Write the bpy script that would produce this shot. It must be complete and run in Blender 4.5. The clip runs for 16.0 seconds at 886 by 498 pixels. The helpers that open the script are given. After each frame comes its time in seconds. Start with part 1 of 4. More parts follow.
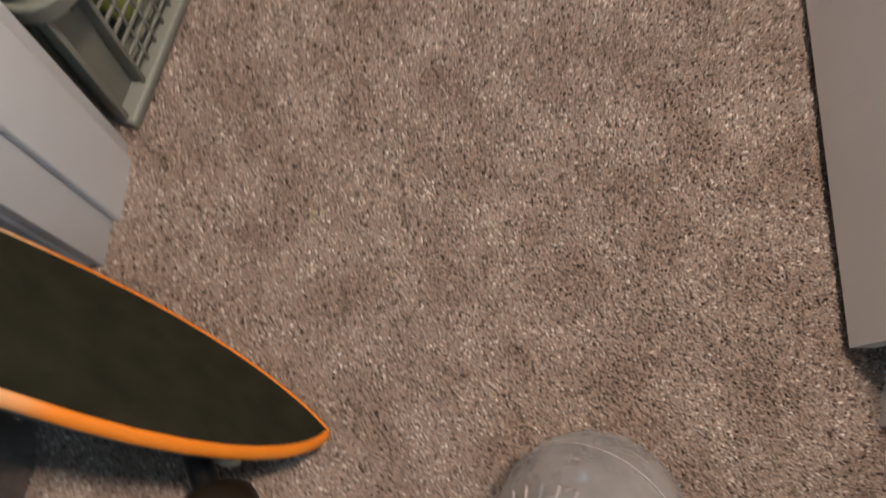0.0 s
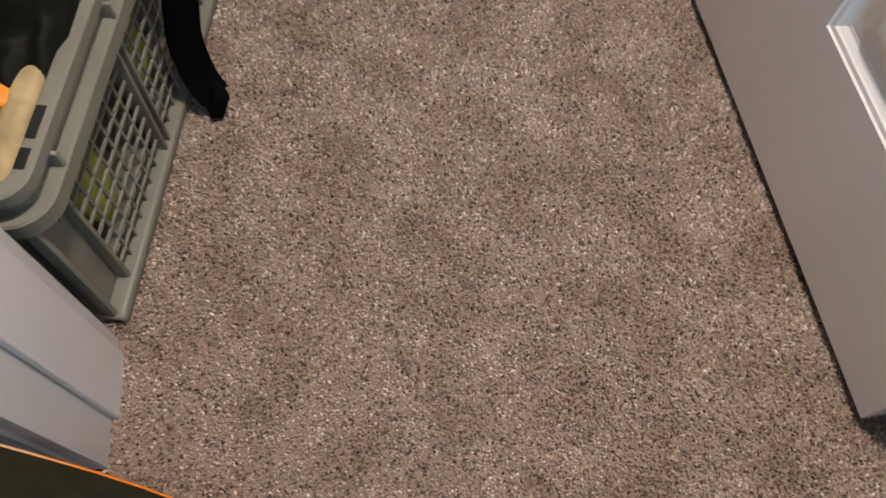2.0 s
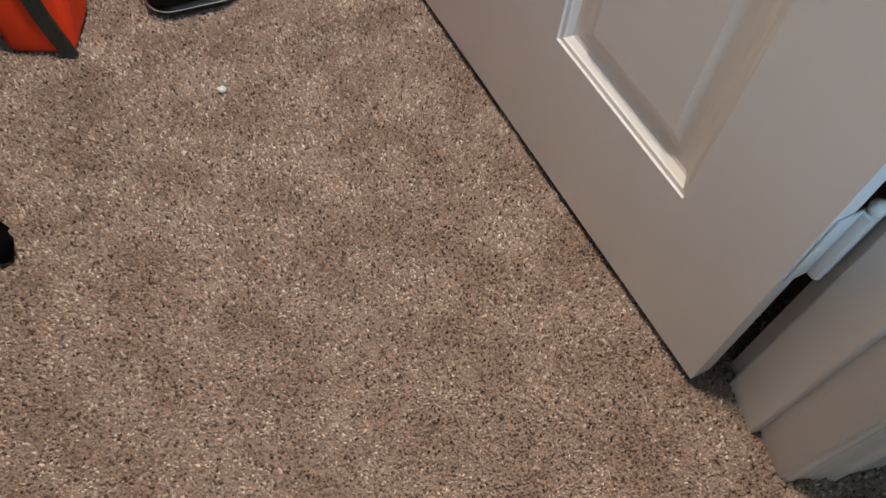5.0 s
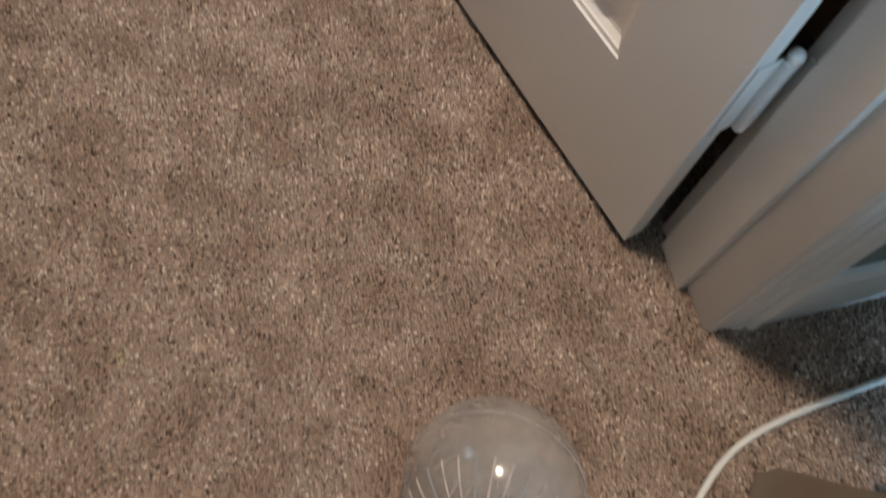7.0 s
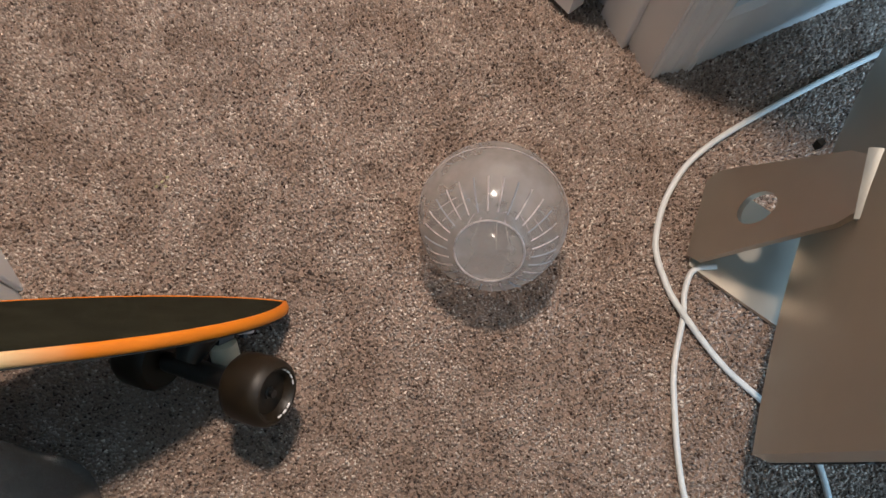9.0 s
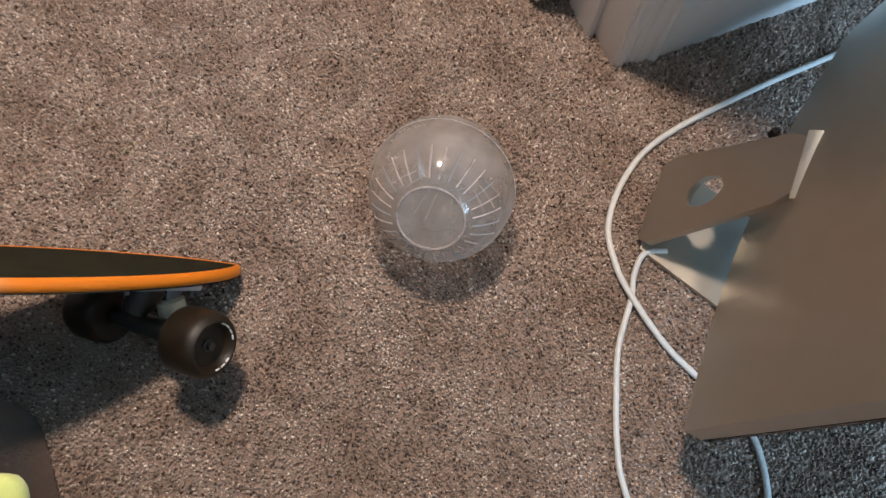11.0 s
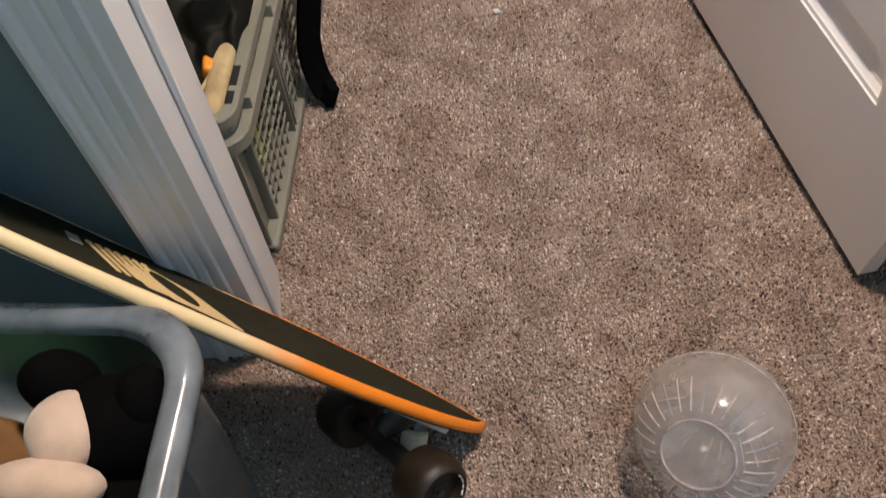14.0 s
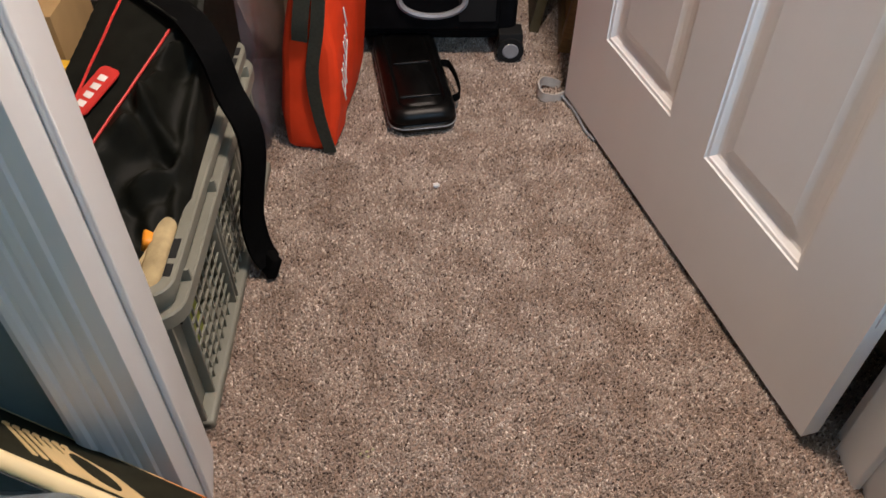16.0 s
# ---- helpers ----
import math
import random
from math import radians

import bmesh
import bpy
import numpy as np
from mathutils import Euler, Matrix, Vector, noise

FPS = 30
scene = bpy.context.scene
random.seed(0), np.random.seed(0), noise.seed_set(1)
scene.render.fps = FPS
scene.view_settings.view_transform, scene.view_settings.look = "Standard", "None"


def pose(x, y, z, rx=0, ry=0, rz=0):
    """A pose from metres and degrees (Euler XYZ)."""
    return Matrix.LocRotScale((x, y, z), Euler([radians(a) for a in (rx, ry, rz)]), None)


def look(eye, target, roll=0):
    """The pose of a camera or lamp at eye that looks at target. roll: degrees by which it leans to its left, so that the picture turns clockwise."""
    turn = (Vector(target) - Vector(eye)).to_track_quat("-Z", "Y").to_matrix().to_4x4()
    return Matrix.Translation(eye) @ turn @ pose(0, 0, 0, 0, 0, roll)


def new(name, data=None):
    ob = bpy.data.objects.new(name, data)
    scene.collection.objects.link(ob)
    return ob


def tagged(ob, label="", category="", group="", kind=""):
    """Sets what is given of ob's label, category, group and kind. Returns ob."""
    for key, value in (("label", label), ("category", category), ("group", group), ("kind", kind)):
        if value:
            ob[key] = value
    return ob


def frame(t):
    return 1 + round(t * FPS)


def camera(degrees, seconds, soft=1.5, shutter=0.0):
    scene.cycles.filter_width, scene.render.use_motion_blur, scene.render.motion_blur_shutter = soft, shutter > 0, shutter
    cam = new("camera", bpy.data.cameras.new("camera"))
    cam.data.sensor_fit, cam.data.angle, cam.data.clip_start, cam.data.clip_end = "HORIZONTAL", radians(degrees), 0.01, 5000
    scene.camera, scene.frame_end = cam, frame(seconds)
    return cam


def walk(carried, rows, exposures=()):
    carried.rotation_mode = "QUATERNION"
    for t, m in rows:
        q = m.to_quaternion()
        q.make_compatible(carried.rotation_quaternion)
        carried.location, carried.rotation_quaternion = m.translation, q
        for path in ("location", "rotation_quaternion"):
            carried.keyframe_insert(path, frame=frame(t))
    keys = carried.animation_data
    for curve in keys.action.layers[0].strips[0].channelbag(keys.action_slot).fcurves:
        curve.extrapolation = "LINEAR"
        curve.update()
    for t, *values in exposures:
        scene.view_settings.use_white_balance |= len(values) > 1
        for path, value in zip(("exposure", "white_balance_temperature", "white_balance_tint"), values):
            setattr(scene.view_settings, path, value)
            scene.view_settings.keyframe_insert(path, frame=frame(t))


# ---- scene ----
cam = camera(59.5, 16.0, 1.38, 0.5)
PATH = [
    (0, (0.312, -0.184, 0.717), (0.299, 0.313, -1.22), 13.8),
    (0.5, (0.278, -0.21, 0.726), (0.248, 0.517, -1.137), 6.7),
    (1, (0.255, -0.214, 0.727), (0.237, 0.565, -1.115), 6.3),
    (1.5, (0.253, -0.21, 0.73), (0.276, 0.597, -1.1), 9.0),
    (2, (0.289, -0.193, 0.728), (0.293, 0.655, -1.084), 5.8),
    (2.5, (0.3, -0.196, 0.72), (0.351, 0.632, -1.1), 5.1),
    (3, (0.317, -0.195, 0.72), (0.4, 0.642, -1.095), 3.4),
    (3.5, (0.332, -0.2, 0.725), (0.461, 0.661, -1.076), 1.2),
    (4, (0.351, -0.199, 0.737), (0.549, 0.718, -1.029), 1.7),
    (4.2, (0.348, -0.203, 0.742), (0.575, 0.736, -1.009), 2.7),
    (6.3, (0.371, -0.213, 0.741), (0.76, 0.757, -0.965), 8.5),
    (6.5, (0.368, -0.223, 0.738), (0.762, 0.677, -1.004), 10.0),
    (7, (0.354, -0.259, 0.741), (0.736, 0.483, -1.076), 13.9),
    (7.5, (0.351, -0.325, 0.758), (0.687, 0.169, -1.15), 19.6),
    (8, (0.359, -0.405, 0.782), (0.644, -0.043, -1.164), 21.8),
    (8.5, (0.313, -0.422, 0.804), (0.601, 0.0, -1.13), 11.3),
    (9, (0.279, -0.42, 0.818), (0.636, 0.093, -1.082), 10.1),
    (9.2, (0.271, -0.42, 0.82), (0.65, 0.089, -1.076), 11.3),
    (11.3, (0.334, -0.506, 0.82), (0.611, 0.103, -1.065), 4.4),
    (11.5, (0.325, -0.502, 0.819), (0.553, 0.129, -1.065), 2.5),
    (12, (0.302, -0.492, 0.817), (0.45, 0.187, -1.058), 0.3),
    (12.5, (0.302, -0.492, 0.818), (0.406, 0.23, -1.044), -2.4),
    (13, (0.28, -0.483, 0.824), (0.272, 0.353, -0.993), -6.1),
    (13.5, (0.254, -0.484, 0.824), (0.179, 0.487, -0.922), -4.0),
    (14, (0.246, -0.481, 0.829), (0.153, 0.588, -0.858), -3.4),
    (14.5, (0.244, -0.483, 0.832), (0.154, 0.695, -0.782), -2.9),
    (15, (0.243, -0.478, 0.831), (0.193, 0.823, -0.686), -1.3),
    (15.5, (0.25, -0.479, 0.83), (0.244, 0.887, -0.63), -0.1),
    (16, (0.253, -0.478, 0.829), (0.293, 0.927, -0.594), 0.8),
]
walk(cam, [(t, look(eye, target, roll)) for t, eye, target, roll in PATH],
     [(0, -0.16, 6270, 7), (4.2, -0.14, 6270, 6), (6.4, -0.34, 6780, 5), (7.4, -0.30, 6680, 6), (8.2, -0.12, 6480, 8), (9.0, -0.04, 6460, 9), (11.4, -0.02, 6470, 10), (16.0, 0.0, 6480, 10)])

# ---- world and light ----
world = bpy.data.worlds.new("world")
scene.world = world
world.use_nodes = True
world.node_tree.nodes["Background"].inputs[0].default_value = (0.55, 0.7, 1.0, 1)
world.node_tree.nodes["Background"].inputs[1].default_value = 0.3


def area_lamp(name, m, sx, sy, power, colour, shape="RECTANGLE"):
    data = bpy.data.lights.new(name, "AREA")
    data.shape, data.size, data.size_y, data.energy, data.color = shape, sx, sy, power, colour
    ob = new(name, data)
    ob.matrix_world = m
    return ob


CLOSET_POWER, WINDOW_POWER, SIDE_POWER = 29.0, 120.0, 2.0
area_lamp("closet_lamp_light", look((0.52, 0.20, 1.78), (0.52, 0.20, 0)), 0.16, 0.16, CLOSET_POWER, (1.0, 0.825, 0.70), "DISK")
area_lamp("window_light", look((0.85, -3.02, 1.60), (0.85, -0.3, 1.60)), 1.2, 1.2, WINDOW_POWER, (0.46, 0.72, 1.0))
area_lamp("side_window_light", look((2.12, -0.95, 1.75), (0.6, -0.5, 1.2)), 1.2, 1.1, SIDE_POWER, (0.48, 0.73, 1.0))


# ---- materials ----
def mat(name, colour, rough=0.5, metal=0.0, var=0.12, scale=40.0, bump=0.0, bscale=200.0, colour2=None, coat=0.0, sheen=0.0, stretch=(1, 1, 1)):
    m = bpy.data.materials.new(name)
    m.use_nodes = True
    nt = m.node_tree
    b = nt.nodes["Principled BSDF"]
    b.inputs["Roughness"].default_value = rough
    b.inputs["Metallic"].default_value = metal
    b.inputs["Coat Weight"].default_value = coat
    b.inputs["Sheen Weight"].default_value = sheen
    b.inputs["Specular IOR Level"].default_value = 0.5 if rough < 0.6 else 0.15
    tc = nt.nodes.new("ShaderNodeTexCoord")
    mp = nt.nodes.new("ShaderNodeMapping")
    mp.inputs["Scale"].default_value = stretch
    nt.links.new(tc.outputs["Object"], mp.inputs[0])
    n1 = nt.nodes.new("ShaderNodeTexNoise")
    n1.inputs["Scale"].default_value = scale
    n1.inputs["Detail"].default_value = 5
    nt.links.new(mp.outputs[0], n1.inputs["Vector"])
    ramp = nt.nodes.new("ShaderNodeValToRGB")
    c2 = colour2 or tuple(min(1, c * (1 + var)) for c in colour)
    c1 = tuple(c * (1 - var) for c in colour)
    ramp.color_ramp.elements[0].position, ramp.color_ramp.elements[1].position = 0.3, 0.7
    ramp.color_ramp.elements[0].color, ramp.color_ramp.elements[1].color = (*c1, 1), (*c2, 1)
    nt.links.new(n1.outputs[0], ramp.inputs[0])
    nt.links.new(ramp.outputs[0], b.inputs["Base Color"])
    rr = nt.nodes.new("ShaderNodeMapRange")
    rr.inputs["To Min"].default_value, rr.inputs["To Max"].default_value = max(0.02, rough - 0.08), min(1, rough + 0.08)
    nt.links.new(n1.outputs[0], rr.inputs[0])
    nt.links.new(rr.outputs[0], b.inputs["Roughness"])
    if bump:
        n2 = nt.nodes.new("ShaderNodeTexNoise")
        n2.inputs["Scale"].default_value = bscale
        n2.inputs["Detail"].default_value = 4
        nt.links.new(mp.outputs[0], n2.inputs["Vector"])
        bp = nt.nodes.new("ShaderNodeBump")
        bp.inputs["Strength"].default_value = bump
        bp.inputs["Distance"].default_value = 0.002
        nt.links.new(n2.outputs[0], bp.inputs["Height"])
        nt.links.new(bp.outputs[0], b.inputs["Normal"])
    return m


def clear_plastic(name, tint, haze, haze_colour, rough=0.08, ior=1.45, nscale=60, gloss=None):
    """A thin clear wall: see-through, glossy by its angle, with a little milky scatter."""
    m = bpy.data.materials.new(name)
    m.use_nodes = True
    nt = m.node_tree
    nt.nodes.remove(nt.nodes["Principled BSDF"])
    out = nt.nodes["Material Output"]
    tr = nt.nodes.new("ShaderNodeBsdfTransparent")
    tr.inputs[0].default_value = (*tint, 1)
    df = nt.nodes.new("ShaderNodeBsdfDiffuse")
    df.inputs[0].default_value = (*haze_colour, 1)
    tl = nt.nodes.new("ShaderNodeBsdfTranslucent")
    tl.inputs[0].default_value = (*haze_colour, 1)
    half = nt.nodes.new("ShaderNodeMixShader")
    nt.links.new(df.outputs[0], half.inputs[1])
    nt.links.new(tl.outputs[0], half.inputs[2])
    nz = nt.nodes.new("ShaderNodeTexNoise")
    nz.inputs["Scale"].default_value = nscale
    nz.inputs["Detail"].default_value = 6
    tc = nt.nodes.new("ShaderNodeTexCoord")
    nt.links.new(tc.outputs["Object"], nz.inputs["Vector"])
    mr = nt.nodes.new("ShaderNodeMapRange")
    mr.inputs["From Min"].default_value, mr.inputs["From Max"].default_value = 0.3, 0.7
    mr.inputs["To Min"].default_value, mr.inputs["To Max"].default_value = haze * 0.6, haze * 1.5
    nt.links.new(nz.outputs[0], mr.inputs[0])
    mix1 = nt.nodes.new("ShaderNodeMixShader")
    nt.links.new(mr.outputs[0], mix1.inputs[0])
    nt.links.new(tr.outputs[0], mix1.inputs[1])
    nt.links.new(half.outputs[0], mix1.inputs[2])
    gl = nt.nodes.new("ShaderNodeBsdfGlossy")
    gl.inputs["Roughness"].default_value = rough
    mix2 = nt.nodes.new("ShaderNodeMixShader")
    if gloss is None:
        fr = nt.nodes.new("ShaderNodeFresnel")
        fr.inputs[0].default_value = ior
        nt.links.new(fr.outputs[0], mix2.inputs[0])
    else:
        mix2.inputs[0].default_value = gloss
    nt.links.new(mix1.outputs[0], mix2.inputs[1])
    nt.links.new(gl.outputs[0], mix2.inputs[2])
    nt.links.new(mix2.outputs[0], out.inputs[0])
    return m


def island_mat(name, stops, rough=0.9, patch=None, pscale=4.0, sheen=0.3):
    """Fibres: a colour for each fibre, and soft patches over all."""
    m = bpy.data.materials.new(name)
    m.use_nodes = True
    nt = m.node_tree
    b = nt.nodes["Principled BSDF"]
    b.inputs["Roughness"].default_value = rough
    b.inputs["Sheen Weight"].default_value = sheen
    b.inputs["Specular IOR Level"].default_value = 0.2
    g = nt.nodes.new("ShaderNodeNewGeometry")
    r = nt.nodes.new("ShaderNodeValToRGB")
    el = r.color_ramp.elements
    while len(el) < len(stops):
        el.new(0.5)
    for e, (p, c) in zip(el, stops):
        e.position, e.color = p, (*c, 1)
    nt.links.new(g.outputs["Random Per Island"], r.inputs[0])
    tc = nt.nodes.new("ShaderNodeTexCoord")
    nz = nt.nodes.new("ShaderNodeTexNoise")
    nz.inputs["Scale"].default_value = pscale
    nz.inputs["Detail"].default_value = 4
    nt.links.new(tc.outputs["Object"], nz.inputs["Vector"])
    r2 = nt.nodes.new("ShaderNodeValToRGB")
    r2.color_ramp.elements[0].position, r2.color_ramp.elements[1].position = 0.38, 0.62
    lo, hi = patch or ((0.85, 0.83, 0.8), (1.0, 1.0, 1.0))
    r2.color_ramp.elements[0].color, r2.color_ramp.elements[1].color = (*lo, 1), (*hi, 1)
    nt.links.new(nz.outputs[0], r2.inputs[0])
    mx = nt.nodes.new("ShaderNodeMix")
    mx.data_type, mx.blend_type = "RGBA", "MULTIPLY"
    mx.inputs[0].default_value = 1.0
    nt.links.new(r.outputs[0], mx.inputs[6])
    nt.links.new(r2.outputs[0], mx.inputs[7])
    nt.links.new(mx.outputs[2], b.inputs["Base Color"])
    return m


PAINT = mat("white_semi_gloss_paint", (0.76, 0.76, 0.76), 0.34, var=0.03, scale=9, bump=0.05, bscale=90)
DOORPAINT = mat("door_paint", (0.80, 0.785, 0.775), 0.32, var=0.025, scale=7, bump=0.12, bscale=160, stretch=(1, 1, 0.12))
TEALWALL = mat("teal_wall_paint", (0.19, 0.25, 0.255), 0.7, var=0.04, scale=6, bump=0.12, bscale=220)
CLOSETWALL = mat("closet_wall_paint", (0.36, 0.29, 0.20), 0.8, var=0.04, scale=6, bump=0.1, bscale=200)
CEILPAINT = mat("ceiling_paint", (0.75, 0.74, 0.72), 0.9, var=0.03, scale=10, bump=0.3, bscale=60)
BACKING = mat("carpet_backing", (0.30, 0.215, 0.17), 0.95, var=0.2, scale=300)
PILE = island_mat("carpet_fibre", [(0.0, (0.060, 0.033, 0.024)), (0.09, (0.150, 0.106, 0.083)), (0.17, (0.275, 0.209, 0.170)), (0.50, (0.348, 0.272, 0.224)), (0.82, (0.425, 0.340, 0.284)), (0.92, (0.56, 0.462, 0.388)), (1.0, (0.76, 0.66, 0.57))], patch=((0.69, 0.625, 0.58), (1.09, 1.09, 1.09)), pscale=15.0)
CRATE = mat("grey_crate_plastic", (0.195, 0.192, 0.157), 0.5, var=0.08, scale=14, bump=0.06, bscale=300)
DARK = mat("slot_shade", (0.02, 0.02, 0.02), 0.8)
BLACKCLOTH = mat("black_canvas", (0.0062, 0.0066, 0.0050), 0.57, var=0.3, scale=60, bump=0.15, bscale=900)
WEBBING = mat("black_webbing", (0.0038, 0.0038, 0.0040), 0.8, var=0.3, scale=300, bump=0.5, bscale=700)
REDPIPE = mat("red_piping", (0.55, 0.03, 0.025), 0.5)
REDCLOTH = mat("red_nylon", (0.84, 0.060, 0.016), 0.6, var=0.14, scale=12, bump=0.5, bscale=45)
WHITEPRINT = mat("white_print", (0.75, 0.72, 0.70), 0.6)
OLIVE = mat("dark_zip_tape", (0.045, 0.045, 0.035), 0.75, var=0.2, scale=200, bump=0.4, bscale=900)
BLACKHARD = mat("black_moulded_shell", (0.0025, 0.0025, 0.0025), 0.36, var=0.3, scale=50, bump=0.15, bscale=700)
SUITCASE = mat("black_suitcase_fabric", (0.0045, 0.0045, 0.005), 0.7, var=0.3, scale=40, bump=0.4, bscale=700)
GREYHUB = mat("grey_hub_plastic", (0.25, 0.25, 0.26), 0.4)
RUBBER = mat("black_rubber", (0.012, 0.012, 0.012), 0.7)
CARD = mat("cardboard", (0.32, 0.21, 0.10), 0.85, var=0.1, scale=20, bump=0.1, bscale=150)
YELLOW = mat("yellow_plastic", (0.65, 0.38, 0.03), 0.5)
FOAM = mat("cream_foam", (0.40, 0.315, 0.175), 0.9, var=0.28, scale=45, bump=0.3, bscale=250)
ORANGE = mat("orange_plastic", (0.8, 0.28, 0.02), 0.5)
REDGRIP = mat("orange_red_plastic", (0.75, 0.10, 0.02), 0.5)
CRUMB = mat("pale_crumb", (0.38, 0.35, 0.20), 0.9, var=0.2, scale=200)
GREENSTUFF = mat("yellow_green_cloth", (0.38, 0.42, 0.10), 0.9, var=0.35, scale=25)
WOODFRAME = mat("brown_wood_frame", (0.22, 0.13, 0.05), 0.5, var=0.25, scale=30, stretch=(1, 1, 8))
OLIVEFRAME = mat("olive_board", (0.10, 0.085, 0.05), 0.6, var=0.2, scale=30)
ALU = mat("anodised_aluminium", (0.54, 0.50, 0.43), 0.42, metal=1.0, var=0.03, scale=30, bump=0.02, bscale=1500)
SCREEN = mat("black_screen_glass", (0.01, 0.01, 0.01), 0.08)
WHITECABLE = mat("white_cable_jacket", (0.66, 0.66, 0.64), 0.45, var=0.05, scale=60)
CLIPMAT = mat("worn_white_plastic", (0.42, 0.375, 0.335), 0.5, var=0.15, scale=80)
GRIP = mat("dark_grip_coat", (0.029, 0.028, 0.018), 0.85, var=0.25, scale=35, bump=0.5, bscale=1800)
UNDERSIDE = mat("dark_deck_underside", (0.02, 0.022, 0.02), 0.5)
WOOD = mat("pale_maple", (0.72, 0.52, 0.25), 0.5, var=0.08, scale=12, stretch=(0.3, 6, 6))
WHEEL = mat("amber_urethane", (0.015, 0.0085, 0.0028), 0.5, var=0.3, scale=40)
WHEELCORE = mat("brown_wheel_core", (0.10, 0.045, 0.010), 0.22)
TRUCK = mat("cast_truck_metal", (0.62, 0.62, 0.61), 0.5, metal=0.6, var=0.1, scale=60)
STEEL = mat("dark_steel", (0.12, 0.12, 0.12), 0.4, metal=1.0)
BUSHING = mat("cream_bushing", (0.62, 0.56, 0.42), 0.5)
PLUSHBLACK = mat("black_plush", (0.0025, 0.0025, 0.0025), 0.95, sheen=0.0, bump=0.5, bscale=900)
PLUSHCREAM = mat("cream_plush", (0.62, 0.46, 0.35), 0.95, sheen=0.4, bump=0.3, bscale=900)
LIMEFUR = island_mat("lime_fur", [(0.0, (0.56, 0.72, 0.22)), (0.5, (0.67, 0.82, 0.31)), (1.0, (0.80, 0.90, 0.46))], pscale=14, patch=((0.85, 0.9, 0.8), (1, 1, 1)))
LIMEVELVET = mat("yellow_green_velvet", (0.60, 0.66, 0.22), 0.9, sheen=0.4, var=0.1, scale=40, bump=0.3, bscale=900)
LILAC = mat("dull_lilac_cloth", (0.16, 0.13, 0.16), 0.9, var=0.2, scale=25)
TOYGREEN = mat("dark_green_plush", (0.03, 0.09, 0.05), 0.95, var=0.4, scale=25)
TOYBROWN = mat("brown_plush", (0.20, 0.10, 0.04), 0.95, var=0.3, scale=30)
TOYYELLOW = mat("yellow_plush", (0.65, 0.42, 0.03), 0.95)
TOYRED = mat("red_plush", (0.5, 0.04, 0.02), 0.9)
CLEARBALL = clear_plastic("clear_ball_plastic", (0.97, 0.965, 0.955), 0.36, (0.68, 0.62, 0.575), 0.12, 1.45, 22, 0.035)
RIDGE = clear_plastic("moulded_ridge_plastic", (0.95, 0.95, 0.95), 0.62, (0.95, 0.83, 0.80), 0.1, 1.6, 80)
BINPLASTIC = clear_plastic("frosted_bin_plastic", (0.86, 0.88, 0.89), 0.24, (0.62, 0.68, 0.72), 0.25, 1.45, 12)
RIMPLASTIC = clear_plastic("frosted_rim_plastic", (0.78, 0.83, 0.87), 0.36, (0.70, 0.78, 0.84), 0.18, 1.5, 20)
TUBPLASTIC = clear_plastic("clear_tub_plastic", (0.86, 0.85, 0.90), 0.22, (0.52, 0.48, 0.55), 0.2, 1.45, 10)

for dull, level in ((BLACKCLOTH, 0.10), (WEBBING, 0.025), (SUITCASE, 0.03), (BLACKHARD, 0.20), (GRIP, 0.06), (PLUSHBLACK, 0.05)):
    dull.node_tree.nodes["Principled BSDF"].inputs["Specular IOR Level"].default_value = level


def deck_edge_material():
    """Orange dye round the nose that fades into bare maple further up the deck."""
    m = mat("deck_edge", (0.72, 0.52, 0.25), 0.42, var=0.08, scale=12)
    nt = m.node_tree
    b = nt.nodes["Principled BSDF"]
    tc = nt.nodes.new("ShaderNodeTexCoord")
    sp = nt.nodes.new("ShaderNodeSeparateXYZ")
    nt.links.new(tc.outputs["Object"], sp.inputs[0])
    nz = nt.nodes.new("ShaderNodeTexNoise")
    nz.inputs["Scale"].default_value = 60
    nt.links.new(tc.outputs["Object"], nz.inputs["Vector"])
    ad = nt.nodes.new("ShaderNodeMath")
    ad.operation = "MULTIPLY_ADD"
    ad.inputs[1].default_value = 0.02
    nt.links.new(nz.outputs[0], ad.inputs[0])
    nt.links.new(sp.outputs[0], ad.inputs[2])
    r = nt.nodes.new("ShaderNodeValToRGB")
    e = r.color_ramp.elements
    e[0].position, e[0].color = 0.255, (0.88, 0.235, 0.012, 1)
    e[1].position, e[1].color = 0.325, (0.78, 0.60, 0.33, 1)
    nt.links.new(ad.outputs[0], r.inputs[0])
    nt.links.new(r.outputs[0], b.inputs["Base Color"])
    return m


DECKEDGE = deck_edge_material()


# ---- mesh helpers ----
def part(name, bm, material, parent=None, label=""):
    me = bpy.data.meshes.new(name)
    bm.to_mesh(me)
    bm.free()
    for m in material if isinstance(material, (list, tuple)) else [material]:
        me.materials.append(m)
    ob = new(name, me)
    if parent:
        ob.parent = parent
    if label:
        tagged(ob, label)
    return ob


def smooth(ob, angle=40):
    for p in ob.data.polygons:
        p.use_smooth = True
    ob.data.set_sharp_from_angle(angle=radians(angle))
    return ob


def thing(name, m, label, category, group="", kind=""):
    ob = new(name)
    ob.empty_display_size = 0.05
    ob.matrix_world = m
    return tagged(ob, label, category, group, kind)


